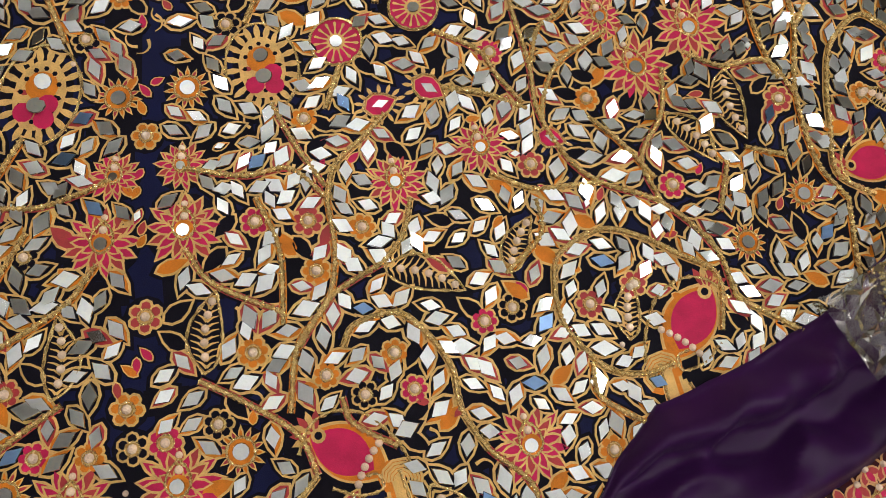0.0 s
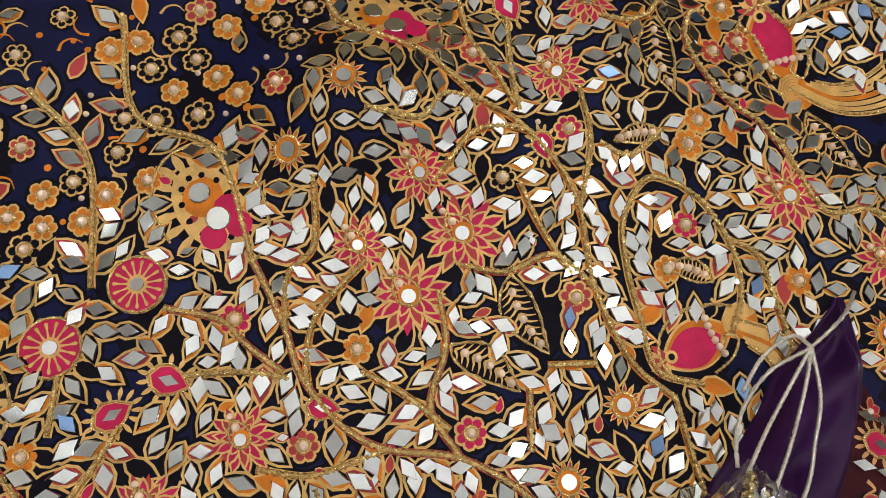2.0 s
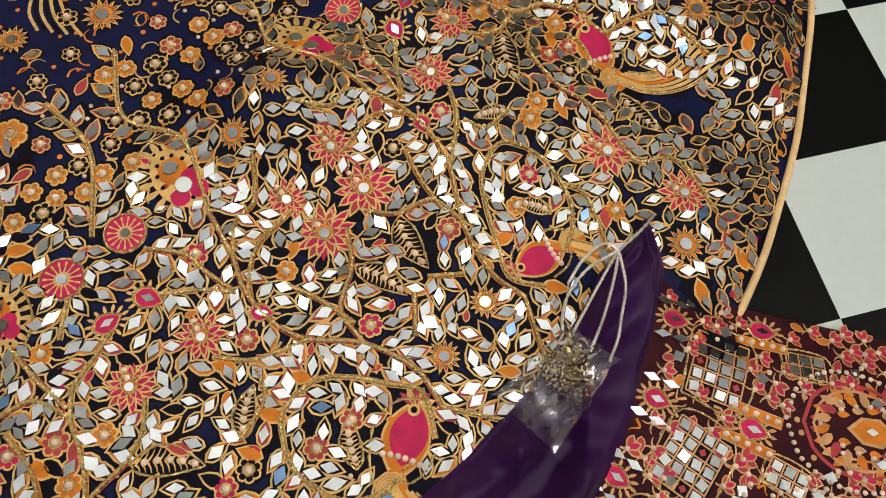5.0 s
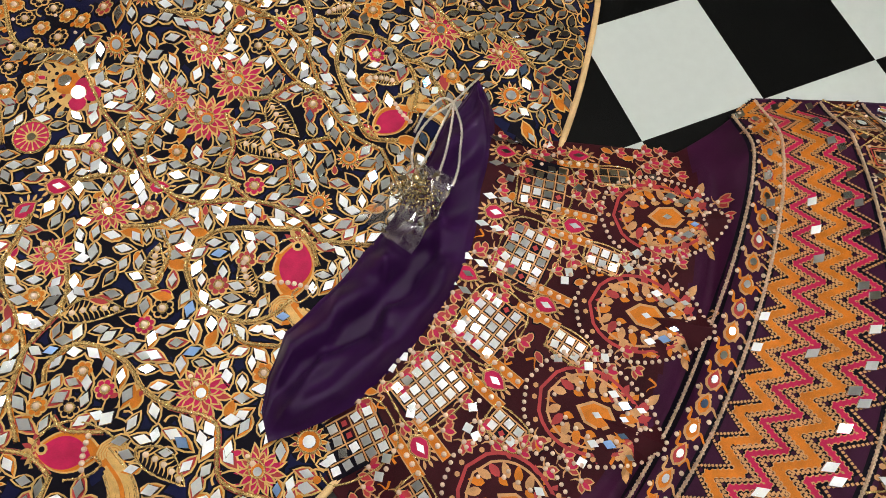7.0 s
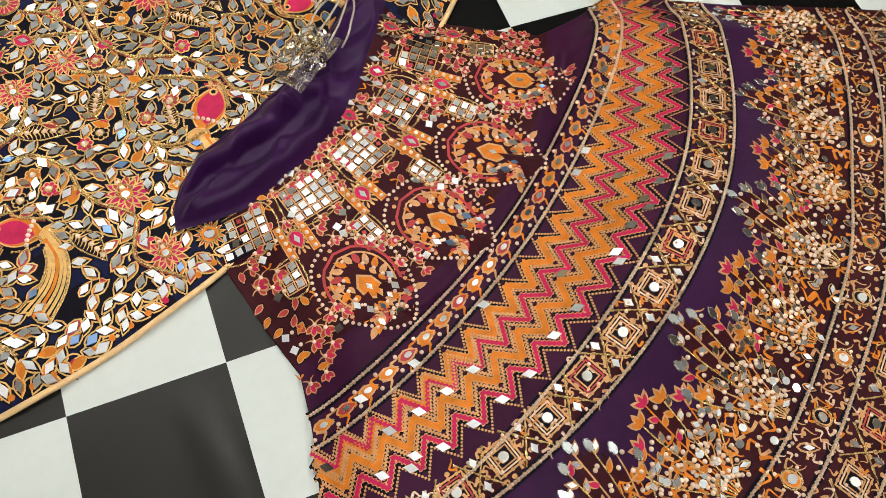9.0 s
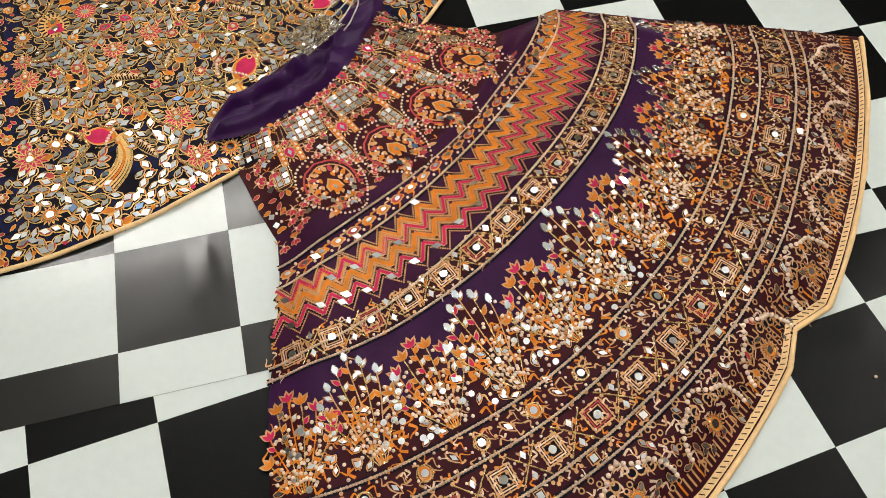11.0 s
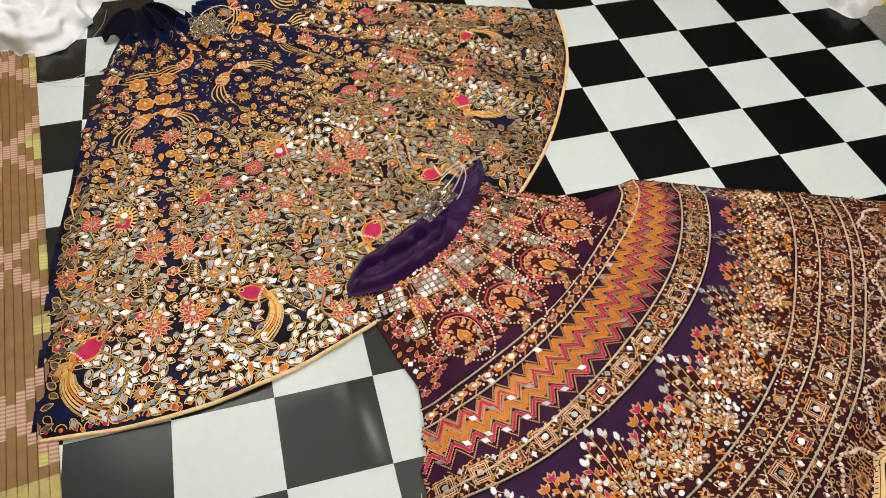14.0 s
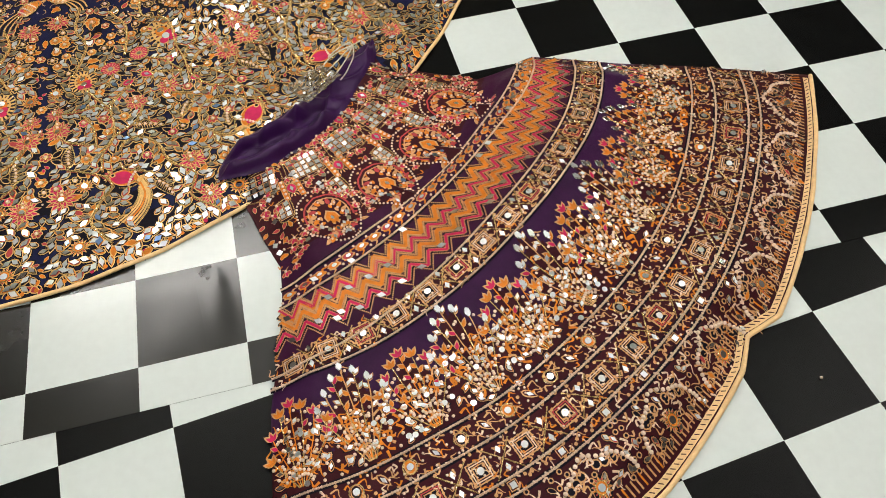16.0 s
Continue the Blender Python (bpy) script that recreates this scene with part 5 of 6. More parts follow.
# border: pearl-edged scallops with gold strokes fanning to the hem
for i, d in enumerate(np.arange(-90, -18, 7.4)):
    c, ang = at2(1.325, d), math.radians(d)
    b = Batch(height2)
    done = False
    for t in np.linspace(-2.1, 2.1, 24):
        wob = 0.006 * math.cos(t * 5)
        q = c + turned(np.array([(-(0.040 + wob) * math.cos(t), 0.070 * math.sin(t * 0.75))]), ang)[0]
        if on2(q, 0.006):
            b.pearl(q, 0.0042)
            done = True
    if on2(c, 0.01):
        sunflower(b, at2(1.335, d), 0.019)
        for s in (-1, 1):
            for k in range(3):
                q = c + turned(np.array([(-0.022 + 0.004 * k, s * (0.016 + 0.014 * k))]), ang)[0]
                if on2(q, 0.01):
                    b.poly(ring(q, 0.009, 10), 0.0007, "gold")
                    b.poly(ring(q, 0.0062, 10), 0.0010, "ink")
                    curl(b, q, ang + s, 0.018, "gold", 0.003)
        done = True
    if done:
        b.build("scallop", skirt_purple)
taken2.clear()
for _ in range(16000):
    r, d = rng.uniform(1.272, 1.355), rng.uniform(-92, -17)
    p = at2(r, d)
    if on2(p, 0.006) and free2(p, 0.006):
        q = rng.random()
        if q < 0.55:
            curl(fill2, p, math.radians(d) + rng.normal(0, 0.9), rng.uniform(0.014, 0.024), ("gold", "bead")[rng.integers(2)], 0.0040)
        elif q < 0.75:
            leaf(fill2, p, math.radians(d) + rng.normal(0, 0.8), 0.019, 0.010, rng.random() < 0.6)
        else:
            fill2.poly(ring(p, 0.0052, 8), 0.0009, "gold")
            fill2.poly(ring(p, 0.0030, 7), 0.0013, "ink")
        mark2(p, 0.0050)
for d in np.arange(-91.5, -18.5, 0.42):
    a, c = at2(float(hem2(d)) - 0.046, d), at2(float(hem2(d)) - 0.024, d + 0.1)
    if on2(a, 0.003):
        fill2.ribbon(np.array([a, (a + c) / 2, c]), 0.0034, 0.0010, "gold" if rng.random() < 0.8 else "orange")

# pale piped hem with slanting dark stitches
b = Batch(height2)
line = np.array([at2(float(hem2(d)) - 0.011, d) for d in np.linspace(-91.5, -19.2, 300)])
b.ribbon(line, 0.012, 0.0012, "piping")
b.build("hem_facing", skirt_purple)
for d in np.arange(-91, -19.4, 0.46):
    a, c = at2(float(hem2(d)) - 0.015, d), at2(float(hem2(d + 0.30)) - 0.008, d + 0.30)
    fill2.ribbon(np.array([a, (a + c) / 2, c]), 0.0017, 0.0018, "maroon")
for outline, hgt, kind in chips:
    fill2.chip(outline, 0.0022)
chips.clear()
fill2.build("small_embroidery", skirt_purple, "stuff")

# ---------------------------------------------------------------- purple lining that shows at the open waist
def lining():
    nr, na = 34, 110
    verts = []
    for i in range(nr):
        t = i / (nr - 1)
        for j in range(na):
            d = -95.5 + 86 * j / (na - 1)
            r0, r1 = float(lining_inner(d)), float(inner2(d)) + 0.012
            r = r0 + (r1 - r0) * t
            x, y = place(APEX2, r, d)
            ends = float(step(d, -95.5, -90) * step(-d, 9.5, 18))
            rise = 0.014 + 0.020 * math.sin(min(1, t * 3.2) * math.pi / 2) * (0.4 + 0.6 * ends)
            rolled = float(step(d, -95, -84) * step(-d, 44, 62))
            rise += 0.010 * math.exp(-((t - 0.24) / 0.13) ** 2) * rolled + 0.016 * math.exp(-((t - 0.80) / 0.12) ** 2) * rolled
            hollow = 0.030 * math.exp(-((t - 0.46 - 0.004 * (d + 70)) / 0.10) ** 2) * rolled
            slant = t * 1.9 + 0.055 * d
            fold = 0.012 * (1 - abs(math.sin(slant * 2.4 + 0.7 * math.sin(d * 0.09)))) ** 2 + 0.0055 * math.sin(d * 0.55 - t * 7 + 1.5 * math.sin(d * 0.11))
            z = rise - hollow + fold * ends * math.sin(math.pi * min(1, t * 1.05)) * 1.2
            z = max(z, float(height1(np.array([x]), np.array([y]))[0]) + 0.005 if t < 0.9 else 0.004)
            if t > 0.86:
                z = z * (1 - (t - 0.86) / 0.14) + (t - 0.86) / 0.14 * 0.024
            verts.append((x, y, z))
    faces = [(i * na + j, (i + 1) * na + j, (i + 1) * na + j + 1, i * na + j + 1) for i in range(nr - 1) for j in range(na - 1)]
    n = len(verts)
    for j in range(na):
        x, y, z = verts[j]
        verts.append((x, y, 0.006))
    faces += [(j, j + 1, n + j + 1, n + j) for j in range(na - 1)]
    mesh_ob("waist_lining", verts, faces, [LINING], skirt_purple, True, None, "plain deep purple lining at the open waist")


lining()
SILVER = mat("silver_thread", (0.74, 0.70, 0.62), 0.3, metal=0.7, vary=0.3, scale=400, fine=1500, bump=0.6)
GILT = mat("gilt_bead", (0.80, 0.66, 0.34), 0.18, metal=1.0, vary=0.2, scale=300, fine=900, bump=0.2)


def clear_film():
    m = bpy.data.materials.new("clear_plastic_film")
    m.use_nodes = True
    nt = m.node_tree
    nt.nodes.clear()
    out = nt.nodes.new("ShaderNodeOutputMaterial")
    mixn, tr, gl = nt.nodes.new("ShaderNodeMixShader"), nt.nodes.new("ShaderNodeBsdfTransparent"), nt.nodes.new("ShaderNodeBsdfGlossy")
    gl.inputs["Roughness"].default_value = 0.08
    lw = nt.nodes.new("ShaderNodeLayerWeight")
    lw.inputs["Blend"].default_value = 0.2
    add = nt.nodes.new("ShaderNodeMath")
    add.operation = "ADD"
    add.inputs[1].default_value = 0.09
    nt.links.new(lw.outputs["Fresnel"], add.inputs[0])
    nt.links.new(add.outputs[0], mixn.inputs[0])
    nt.links.new(tr.outputs[0], mixn.inputs[1])
    nt.links.new(gl.outputs[0], mixn.inputs[2])
    nt.links.new(mixn.outputs[0], out.inputs[0])
    return m


FILM = clear_film()


def rope(name, pts, parent, rad=0.0016, m=None, label=""):
    line = smooth_line(np.array(pts, float), 70)
    v, f = tube_geo(line, rad, 6, twist=0.3)
    return mesh_ob(name, v, f, [m or SILVER], parent, True, None, label)


def crumpled_bag(parent, corners, z, seed, puff=0.018):
    """A crinkled clear packet, quilted into facets."""
    r = np.random.default_rng(seed)
    n = 13
    c = np.array(corners, float)
    verts = []
    for up in (1, -1):
        for i in range(n):
            for j in range(n):
                u, w = i / (n - 1), j / (n - 1)
                p = c[0] * (1 - u) * (1 - w) + c[1] * u * (1 - w) + c[2] * u * w + c[3] * (1 - u) * w
                belly = math.sin(u * math.pi) * math.sin(w * math.pi)
                jit = r.normal(0, 0.0034, 3) * (0.35 + belly)
                verts.append((p[0] + jit[0], p[1] + jit[1], z + up * puff * belly ** 0.6 + jit[2] * (1.2 if up > 0 else 0.2)))
    faces = []
    for k in (0, n * n):
        for i in range(n - 1):
            for j in range(n - 1):
                a = k + i * n + j
                faces += [(a, a + n, a + n + 1), (a, a + n + 1, a + 1)] if (i + j) % 2 else [(a, a + n, a + 1), (a + n, a + n + 1, a + 1)]
    return mesh_ob("plastic_bag", verts, faces, [FILM], parent, False, None, "crinkled clear plastic bag over the tassels")


def tassel(parent, top, ang, size=1.0):
    """Gilt bead caps with a skirt of beaded strands."""
    bm = bmesh.new()
    for k, (off, rad) in enumerate(((0.0, 0.005), (0.010, 0.0072), (0.022, 0.0088))):
        m = Matrix.Translation((off * size, 0, 0))
        bmesh.ops.create_uvsphere(bm, u_segments=12, v_segments=8, radius=rad * size, matrix=m)
    r = random.Random(int(ang * 100))
    for k in range(13):
        a = (k - 6) * 0.11
        for s in range(6):
            d = 0.034 + 0.0065 * s
            bmesh.ops.create_icosphere(bm, subdivisions=1, radius=0.0024 * size, matrix=Matrix.Translation((d * math.cos(a) * size, d * math.sin(a) * size, r.uniform(-0.004, 0.006))))
    bmesh.ops.transform(bm, verts=bm.verts, matrix=Matrix.Translation(top) @ Matrix.Rotation(ang, 4, "Z"))
    return bm_ob("tassel", bm, GILT, parent, "gilt beaded tassel", True)


# drawstring tassels on the purple skirt
knot = (-0.636, -0.077, 0.046)
rope("drawstring", [(-0.575, -0.040, 0.03), (-0.600, -0.058, 0.044), knot, (-0.672, -0.088, 0.044), (-0.700, -0.108, 0.044), (-0.716, -0.130, 0.046), (-0.724, -0.152, 0.050)], skirt_purple, label="silver drawstring cord")
for bends in ([(-0.660, -0.100, 0.046), (-0.692, -0.132, 0.045), (-0.718, -0.158, 0.050)], [(-0.650, -0.104, 0.046), (-0.676, -0.144, 0.046), (-0.702, -0.176, 0.048)],
              [(-0.642, -0.116, 0.046), (-0.658, -0.148, 0.046), (-0.670, -0.170, 0.047), (-0.686, -0.190, 0.048)], [(-0.648, -0.066, 0.044), (-0.676, -0.078, 0.042), (-0.700, -0.100, 0.043)]):
    rope("drawstring", [knot] + bends, skirt_purple)
tassel(skirt_purple, (-0.722, -0.158, 0.064), math.radians(-112), 0.72)
tassel(skirt_purple, (-0.716, -0.172, 0.066), math.radians(-138), 0.72)
crumpled_bag(skirt_purple, [(-0.721, -0.146), (-0.684, -0.194), (-0.771, -0.264), (-0.810, -0.198)], 0.066, 3, 0.010)


# gathered dark waist of the navy skirt
def waist_gather():
    nr, na = 16, 120
    verts = []
    for i in range(nr):
        v = i / (nr - 1)
        for j in range(na):
            u = j / (na - 1)
            d = -128 + 104 * u
            r = 0.030 + 0.140 * v + 0.012 * math.sin(u * 31) * v
            x, y = place((APEX1[0] - 0.020, APEX1[1] - 0.012), r, d)
            z = 0.030 + 0.012 * math.sin(u * 34 + v * 2 + 2 * math.sin(u * 9)) * (0.4 + 0.6 * v) + 0.022 * math.sin(v * math.pi) + 0.006 * math.sin(u * 23)
            verts.append((x, y, max(0.006, z - 0.014 * v)))
    faces = [(i * na + j, (i + 1) * na + j, (i + 1) * na + j + 1, i * na + j + 1) for i in range(nr - 1) for j in range(na - 1)]
    n = len(verts)
    for j in range(na):
        verts.append((verts[j][0], verts[j][1], 0.003))
    faces += [(j, j + 1, n + j + 1, n + j) for j in range(na - 1)]
    mesh_ob("gathered_waist", verts, faces, [NAVY_DEEP], skirt_navy, True, None, "dark navy gathered waist")


NAVY_DEEP = mat("dark_navy_cotton", (0.0025, 0.0035, 0.010), 0.8, spec=0.1, vary=0.3, scale=30, fine=1400, bump=0.3)
waist_gather()
rope("drawstring", [(-1.315, 0.835, 0.05), (-1.300, 0.790, 0.060), (-1.270, 0.770, 0.060), (-1.255, 0.745, 0.058), (-1.245, 0.700, 0.060)], skirt_navy, label="silver drawstring cord")
rope("drawstring", [(-1.245, 0.700, 0.060), (-1.215, 0.770, 0.050), (-1.165, 0.790, 0.050), (-1.130, 0.760, 0.045), (-1.150, 0.720, 0.045), (-1.200, 0.680, 0.055)], skirt_navy)
tassel(skirt_navy, (-1.250, 0.690, 0.062), math.radians(-70))
tassel(skirt_navy, (-1.235, 0.700, 0.064), math.radians(-45))
crumpled_bag(skirt_navy, [(-1.265, 0.715), (-1.190, 0.720), (-1.150, 0.610), (-1.255, 0.600)], 0.066, 9, 0.020)
for t in (skirt_navy, skirt_purple):
    under(t)

# ---------------------------------------------------------------- woven mat
MBROWN = mat("mat_brown_straw", (0.22, 0.115, 0.032), 0.5, vary=0.2, scale=40, fine=500, bump=0.3)
MCREAM = mat("mat_cream_straw", (0.42, 0.34, 0.11), 0.5, vary=0.2, scale=40, fine=500, bump=0.3)


def hatched(name, a, b2):
    """Straw woven in fine cross stripes of two colours."""
    m = mat(name, a, 0.5, vary=0.15, scale=40, fine=500, bump=0.2)
    nt = m.node_tree
    geo = nt.nodes.new("ShaderNodeNewGeometry")
    wave = nt.nodes.new("ShaderNodeTexWave")
    wave.bands_direction = "Y"
    wave.inputs["Scale"].default_value, wave.inputs["Distortion"].default_value = 34, 0.4
    nt.links.new(geo.outputs["Position"], wave.inputs["Vector"])
    mixc = nt.nodes.new("ShaderNodeMix")
    mixc.data_type = "RGBA"
    mixc.inputs[6].default_value, mixc.inputs[7].default_value = (*a, 1), (*b2, 1)
    nt.links.new(wave.outputs["Fac"], mixc.inputs[0])
    nt.links.new(mixc.outputs[2], nt.nodes["Principled BSDF"].inputs["Base Color"])
    return m


MPINK = hatched("mat_pink_straw", (0.62, 0.40, 0.33), (0.34, 0.20, 0.10))
MGREEN = hatched("mat_green_straw", (0.42, 0.46, 0.08), (0.58, 0.52, 0.22))
mat_thing = thing("woven_mat", (-1.571, -0.70, 0), "brown woven straw mat with pink and green diamonds", "mat")
STRIP, SEG = 0.0185, 0.026


def mat_colour(i, j):
    if j < 2:
        return 3
    v = (j * SEG - 0.20) / 0.40
    a = abs((v % 1) - 0.5) * 2
    k = (i + 3) % 14
    b2 = abs(k - 7) / 7
    if abs((1 - a) - b2) < 0.13:
        return 1
    if i < 2 and j % 12 in (3, 4):
        return 2 if j % 12 == 3 else 3
    if b2 > 0.55 and a > 0.55 and (1 - b2) + (1 - a) < 0.62:
        return 2 if (i + j) % 3 else 3
    return 0


for i in range(44):
    verts, faces, slots = [], [], []
    rows = 66
    for j in range(rows + 1):
        z = 0.0042 + 0.0006 * math.sin(j * 1.3 + i)
        verts += [(-(i * STRIP), j * SEG, 0.0012), (-(i * STRIP) - 0.0012, j * SEG, z), (-(i + 1) * STRIP + 0.0012, j * SEG, z), (-(i + 1) * STRIP, j * SEG, 0.0012)]
    for j in range(rows):
        for k in range(3):
            a = j * 4 + k
            faces.append((a, a + 4, a + 5, a + 1))
            slots.append(mat_colour(i, j))
    faces.append((0, 1, 2, 3))
    slots.append(3)
    mesh_ob("straw_strip", verts, faces, [MBROWN, MPINK, MGREEN, MCREAM], mat_thing, False, slots)
mat_thing.rotation_euler = (0, 0, radians(5.9))

# ---------------------------------------------------------------- loose things round the edge
def heap(name, at, sx, sy, sz, turn, m, label, category, seed, ridges=7, mats=None, choose=None, crumple=0.0):
    """A soft folded lump of cloth with creases and a flat foot."""
    r = np.random.default_rng(seed)
    ph = r.uniform(0, 6, 6)
    nu, nv = 90, 50
    verts = []
    for i in range(nv):
        t = i / (nv - 1)
        for j in range(nu):
            a = 2 * math.pi * j / nu
            rim = (1 - t ** 1.6) if t > 0.25 else 1.0
            wob = 1 + 0.10 * math.sin(3 * a + ph[0]) + 0.06 * math.sin(5 * a + ph[1])
            rad = (1 - t) ** 0.6 * wob if t > 0 else wob
            x, y = sx * rad * math.cos(a), sy * rad * math.sin(a)
            z = sz * (1 - (1 - t) ** 2.2) + sz * 0.16 * math.sin(ridges * x / sx + ph[2] + 2 * math.sin(4 * y / sy + ph[3])) * t * (1.2 - t) * 2
            if crumple and i:
                k = crumple * (noise.noise((x * 14, y * 14, seed)) + 0.6 * noise.noise((x * 34, y * 34, seed)))
                x, y, z = x * (1 + 0.25 * k / crumple), y * (1 + 0.2 * k / crumple), z + k * min(1, t * 4)
            verts.append((x, y, max(0.0, z)))
    faces = [(i * nu + j, i * nu + (j + 1) % nu, (i + 1) * nu + (j + 1) % nu, (i + 1) * nu + j) for i in range(nv - 1) for j in range(nu)]
    faces.append(tuple((nv - 1) * nu + j for j in range(nu)))
    t = thing(name, at, label, category)
    slots = None
    if choose:
        slots = [choose(*(np.mean([verts[k] for k in f], axis=0)), r) for f in faces]
    mesh_ob("cloth", verts, faces, mats or [m], t, True, slots)
    t.rotation_euler = (0, 0, radians(turn))
    return t


def patch(x, y, choice):
    """Swirling patches of print."""
    n = noise.noise((x * 38, y * 24, 1.7)) * 2.2 + noise.noise((x * 90, y * 80, 4.1)) * 0.8
    return choice[int(abs(n) * len(choice)) % len(choice)]


WHITECLOTH = mat("white_polythene", (0.80, 0.81, 0.82), 0.35, vary=0.06, scale=12, fine=200, bump=0.2)
YELLOW = mat("yellow_green_cloth", (0.42, 0.36, 0.03), 0.6, vary=0.4, scale=60, fine=900, bump=0.3)
DARKCLOTH = mat("dark_print_cloth", (0.03, 0.016, 0.022), 0.6, spec=0.2, vary=0.5, scale=60, fine=900, bump=0.3)
BOOKRED = mat("orange_red_card", (0.72, 0.10, 0.03), 0.35, vary=0.06, scale=30, fine=500, bump=0.05)
PAPER = mat("book_pages", (0.72, 0.70, 0.64), 0.8, vary=0.1, scale=200, fine=900, bump=0.2)
BLACKCARD = mat("black_card", (0.012, 0.011, 0.011), 0.35, vary=0.1)
BAGYELLOW = mat("yellow_polythene", (0.72, 0.48, 0.03), 0.3, vary=0.08, scale=20, fine=300, bump=0.1)
GREYMAT = mat("grey_mottled_stone", (0.16, 0.16, 0.145), 0.5, vary=0.45, scale=22, fine=140, bump=0.15)
heap("white_bag", (-1.78, 0.98, 0.002), 0.26, 0.24, 0.10, 20, WHITECLOTH, "crumpled white plastic bag on the mat's corner", "bag", 4, 5, crumple=0.035)
heap("folded_blouse", (-1.965, 0.33, 0.005), 0.13, 0.30, 0.085, 8, DARKCLOTH, "folded dark blouse with orange and grey print", "blouse", 5, 9,
     [DARKCLOTH, ORANGE, GOLDPRINT, PURPLE], lambda x, y, z, r: patch(x, y, (0, 0, 3, 0, 1, 2)))
heap("yellow_bundle", (-1.818, -0.39, 0.005), 0.075, 0.10, 0.05, 0, YELLOW, "yellow green printed cloth bundle on the mat", "cloth", 6, 6,
     [YELLOW, DARKCLOTH, GOLDPRINT], lambda x, y, z, r: patch(x, y, (0, 1, 0, 0, 2)))
heap("embroidered_bundle", (-1.735, -0.80, 0.003), 0.10, 0.19, 0.07, 12, DARKCLOTH, "rolled cloth with red and green embroidery", "cloth", 7, 8,
     [YELLOW, RED, ORANGE, GOLDPRINT, DARKCLOTH], lambda x, y, z, r: patch(x, y, (0, 4, 1, 2, 0, 3)))
heap("white_packet", (0.835, 0.405, 0.001), 0.10, 0.08, 0.05, 10, WHITECLOTH, "white plastic packet lying on the floor", "packet", 8, 5, crumple=0.02)


def ribbon_strip(name, at, ln, wd, turn, m, label):
    t = thing(name, at, label, "ribbon")
    verts, faces = [], []
    for j in range(22):
        v = j / 21
        z = 0.006 + 0.05 * (v ** 2) + 0.003 * math.sin(v * 14)
        verts += [(-wd / 2, v * ln, z), (wd / 2, v * ln, z + 0.002), (wd / 2, v * ln, z + 0.0035), (-wd / 2, v * ln, z + 0.0015)]
    for j in range(21):
        for k in range(4):
            a, b2 = j * 4 + k, j * 4 + (k + 1) % 4
            faces.append((a, b2, b2 + 4, a + 4))
    faces += [(3, 2, 1, 0), (84, 85, 86, 87)]
    mesh_ob("strip", verts, faces, [m], t, False)
    t.rotation_euler = (0, 0, radians(turn))
    return t


ribbon_strip("silver_ribbon", (-1.835, -0.045, 0.003), 0.17, 0.032, 6, SILVER, "crinkled silver ribbon hanging from the folded blouse")
ribbon_strip("red_border", (-1.800, -0.030, 0.003), 0.19, 0.012, 10, RED, "narrow red embroidered border strip")


def book(at, turn):
    t = thing("book", at, "orange red card booklet with a black stripe", "book")
    bm_ob("pages", box_bm(0.002, 0.205, 0.002, 0.148, 0.0015, 0.019, 0.001), PAPER, t)
    bm_ob("cover", box_bm(0, 0.208, 0, 0.150, 0.019, 0.0205, 0.0005), BOOKRED, t)
    bm_ob("back_cover", box_bm(0, 0.208, 0, 0.150, 0, 0.0015, 0.0004), BOOKRED, t)
    bm_ob("stripe", box_bm(0.001, 0.207, 0.060, 0.088, 0.0206, 0.0212), BLACKCARD, t)
    for k, w in enumerate((0.018, 0.024, 0.014, 0.020)):
        x = 0.02 + k * 0.034
        bm_ob("print_bar", box_bm(x, x + w, 0.067, 0.080, 0.0213, 0.0217), PAPER, t)
    for y in (0.054, 0.094):
        bm_ob("rule_line", box_bm(0.001, 0.207, y - 0.0012, y + 0.0012, 0.0206, 0.0211), PAPER, t)
    t.rotation_euler = (0, 0, radians(turn))
    return t


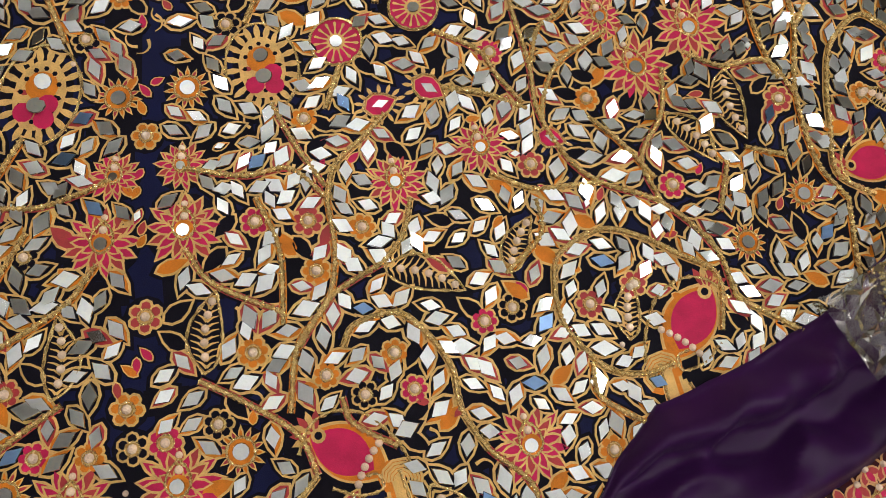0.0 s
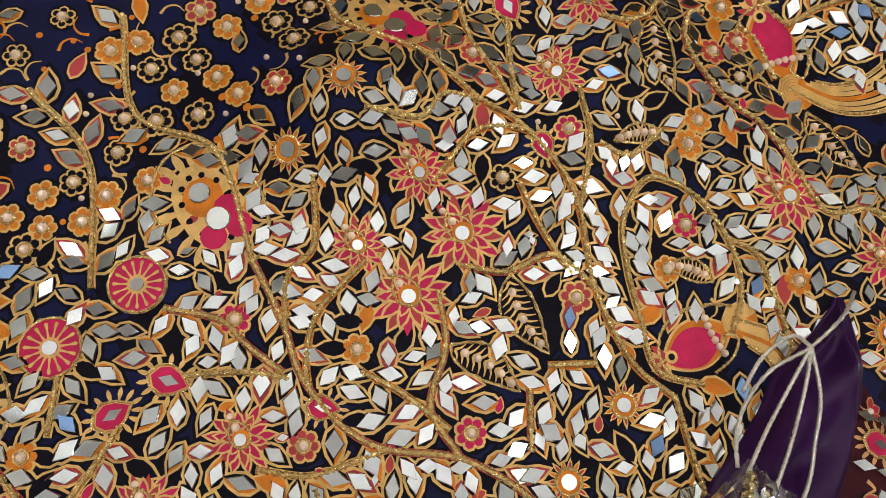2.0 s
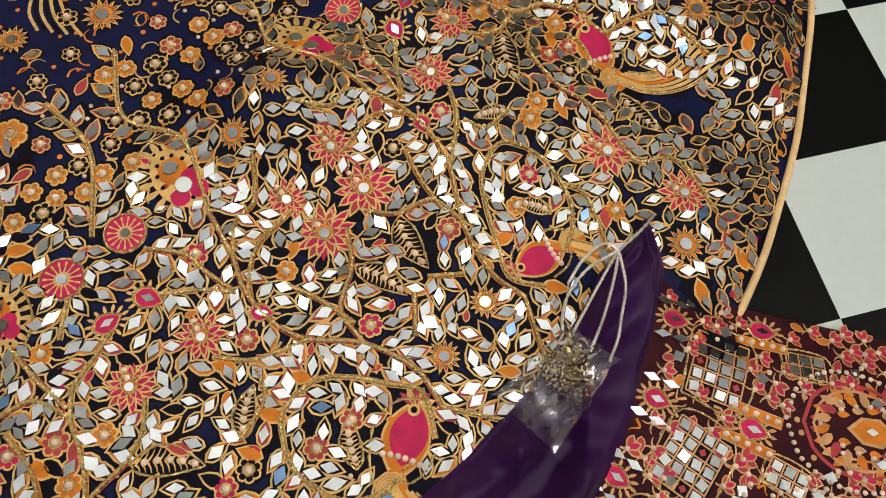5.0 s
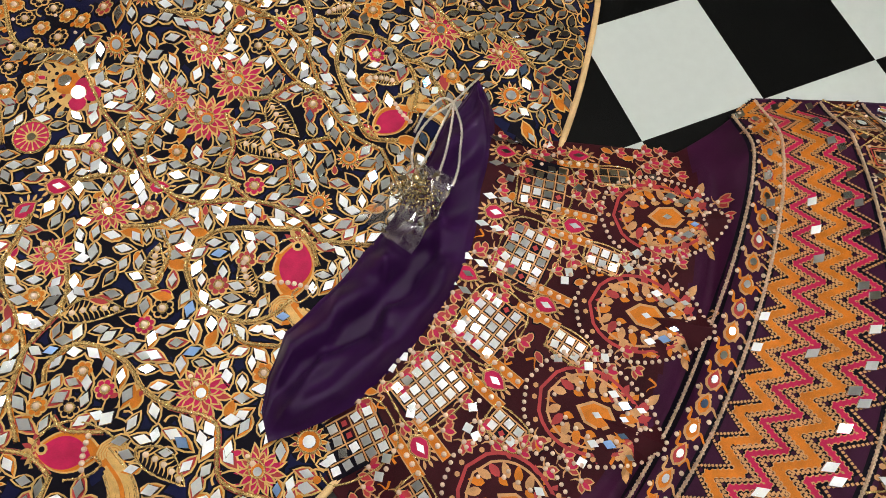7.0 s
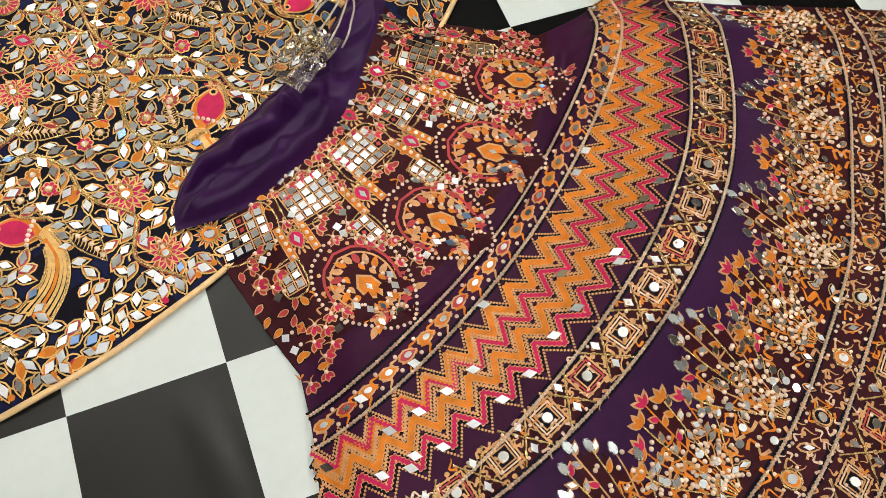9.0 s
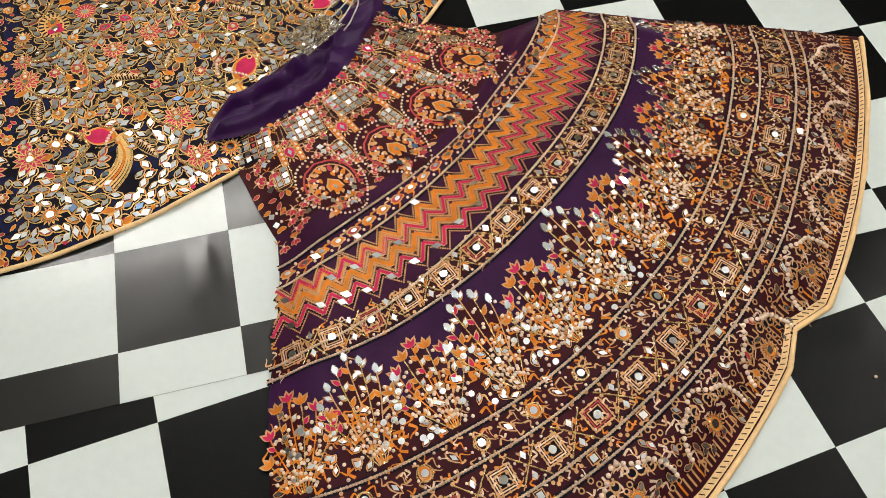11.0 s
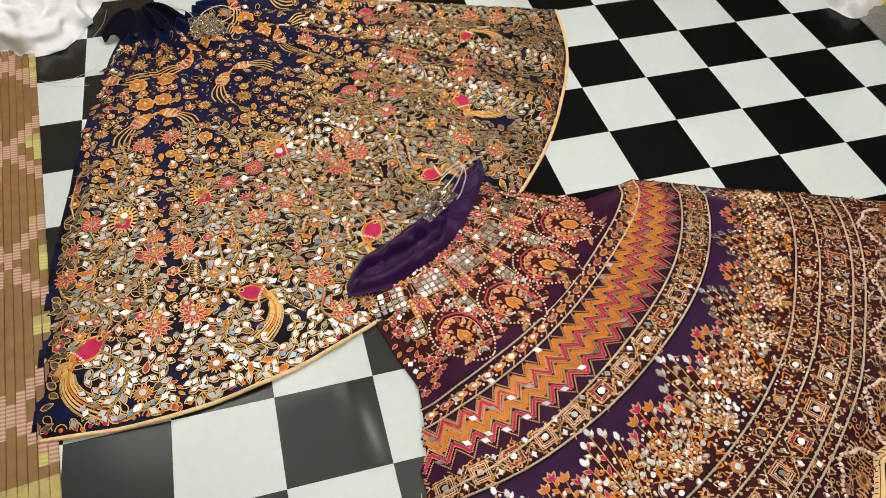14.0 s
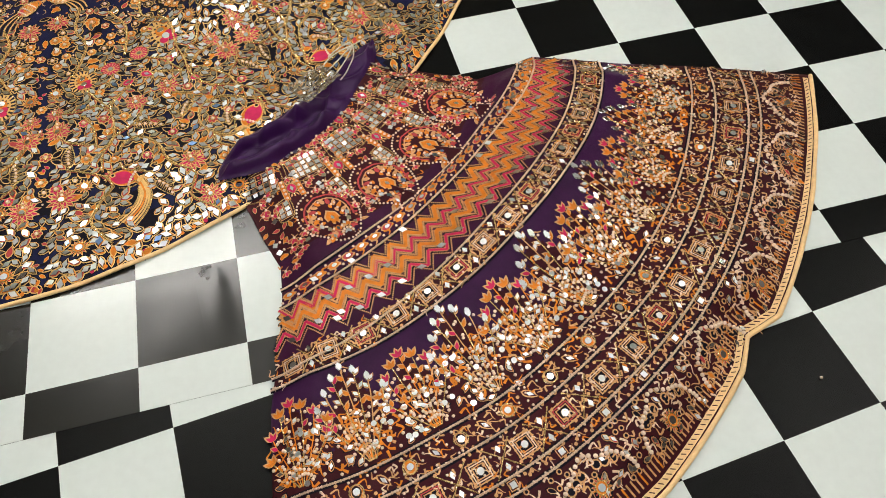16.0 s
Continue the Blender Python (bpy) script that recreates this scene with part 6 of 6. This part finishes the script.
book((0.650, -0.072, 0.0), -58)
t = thing("bangle", (0.835, -0.165, 0.0), "stacked gilt metal bangles on the floor", "bangle")
for k in range(6):
    a = np.linspace(0, 2 * math.pi, 40)
    line = np.column_stack([0.032 * np.cos(a) + 0.002 * k, 0.032 * np.sin(a) + 0.001 * (k % 2), np.full(40, 0.003 + 0.0058 * k)])
    v, f = tube_geo(line, 0.003, 6)
    mesh_ob("ring", v, f, [GILT], t, True)
slab = thing("stone_slab", (1.02, 0.33, 0.0), "grey mottled stone threshold beside the vinyl", "slab")
bm_ob("slab", box_bm(-0.22, 0.6, -0.32, 0.9, 0.001, 0.006, 0.001), GREYMAT, slab)
slab.rotation_euler = (0, 0, radians(-4))
heap("plastic_bag", (1.00, 0.25, 0.006), 0.11, 0.15, 0.10, -12, WHITECLOTH, "yellow and white plastic bag on the stone slab", "bag", 11, 5,
     [WHITECLOTH, BAGYELLOW], lambda x, y, z, r: 1 if x + 0.3 * y < -0.065 else 0, crumple=0.012)

# thread ends left on the floor
THREAD = mat("loose_thread", (0.45, 0.42, 0.36), 0.6, vary=0.2)
for pts in ([(-1.70, 0.60, 0.002), (-1.64, 0.575, 0.003), (-1.58, 0.60, 0.002), (-1.545, 0.62, 0.003)], [(-1.70, 0.59, 0.002), (-1.62, 0.55, 0.003), (-1.56, 0.545, 0.002)], [(-1.56, 0.78, 0.002), (-1.53, 0.85, 0.003), (-1.52, 0.93, 0.002)]):
    th = thing("thread", pts[0], "loose pale thread on the floor", "thread")
    line = smooth_line(np.array(pts) - np.array(pts[0]) + (0, 0, pts[0][2]), 40)
    th.location.z = 0
    v, f = tube_geo(line, 0.0007, 4)
    mesh_ob("strand", v, f, [THREAD], th, True)

stray = thing("bead", (0.010, -1.125, 0.0), "tiny white bead lying on a black square", "bead")
bm = bmesh.new()
bmesh.ops.create_uvsphere(bm, u_segments=12, v_segments=8, radius=0.0028, matrix=Matrix.Translation((0, 0, 0.0014)))
bm_ob("ball", bm, PEARL, stray, smooth=True)
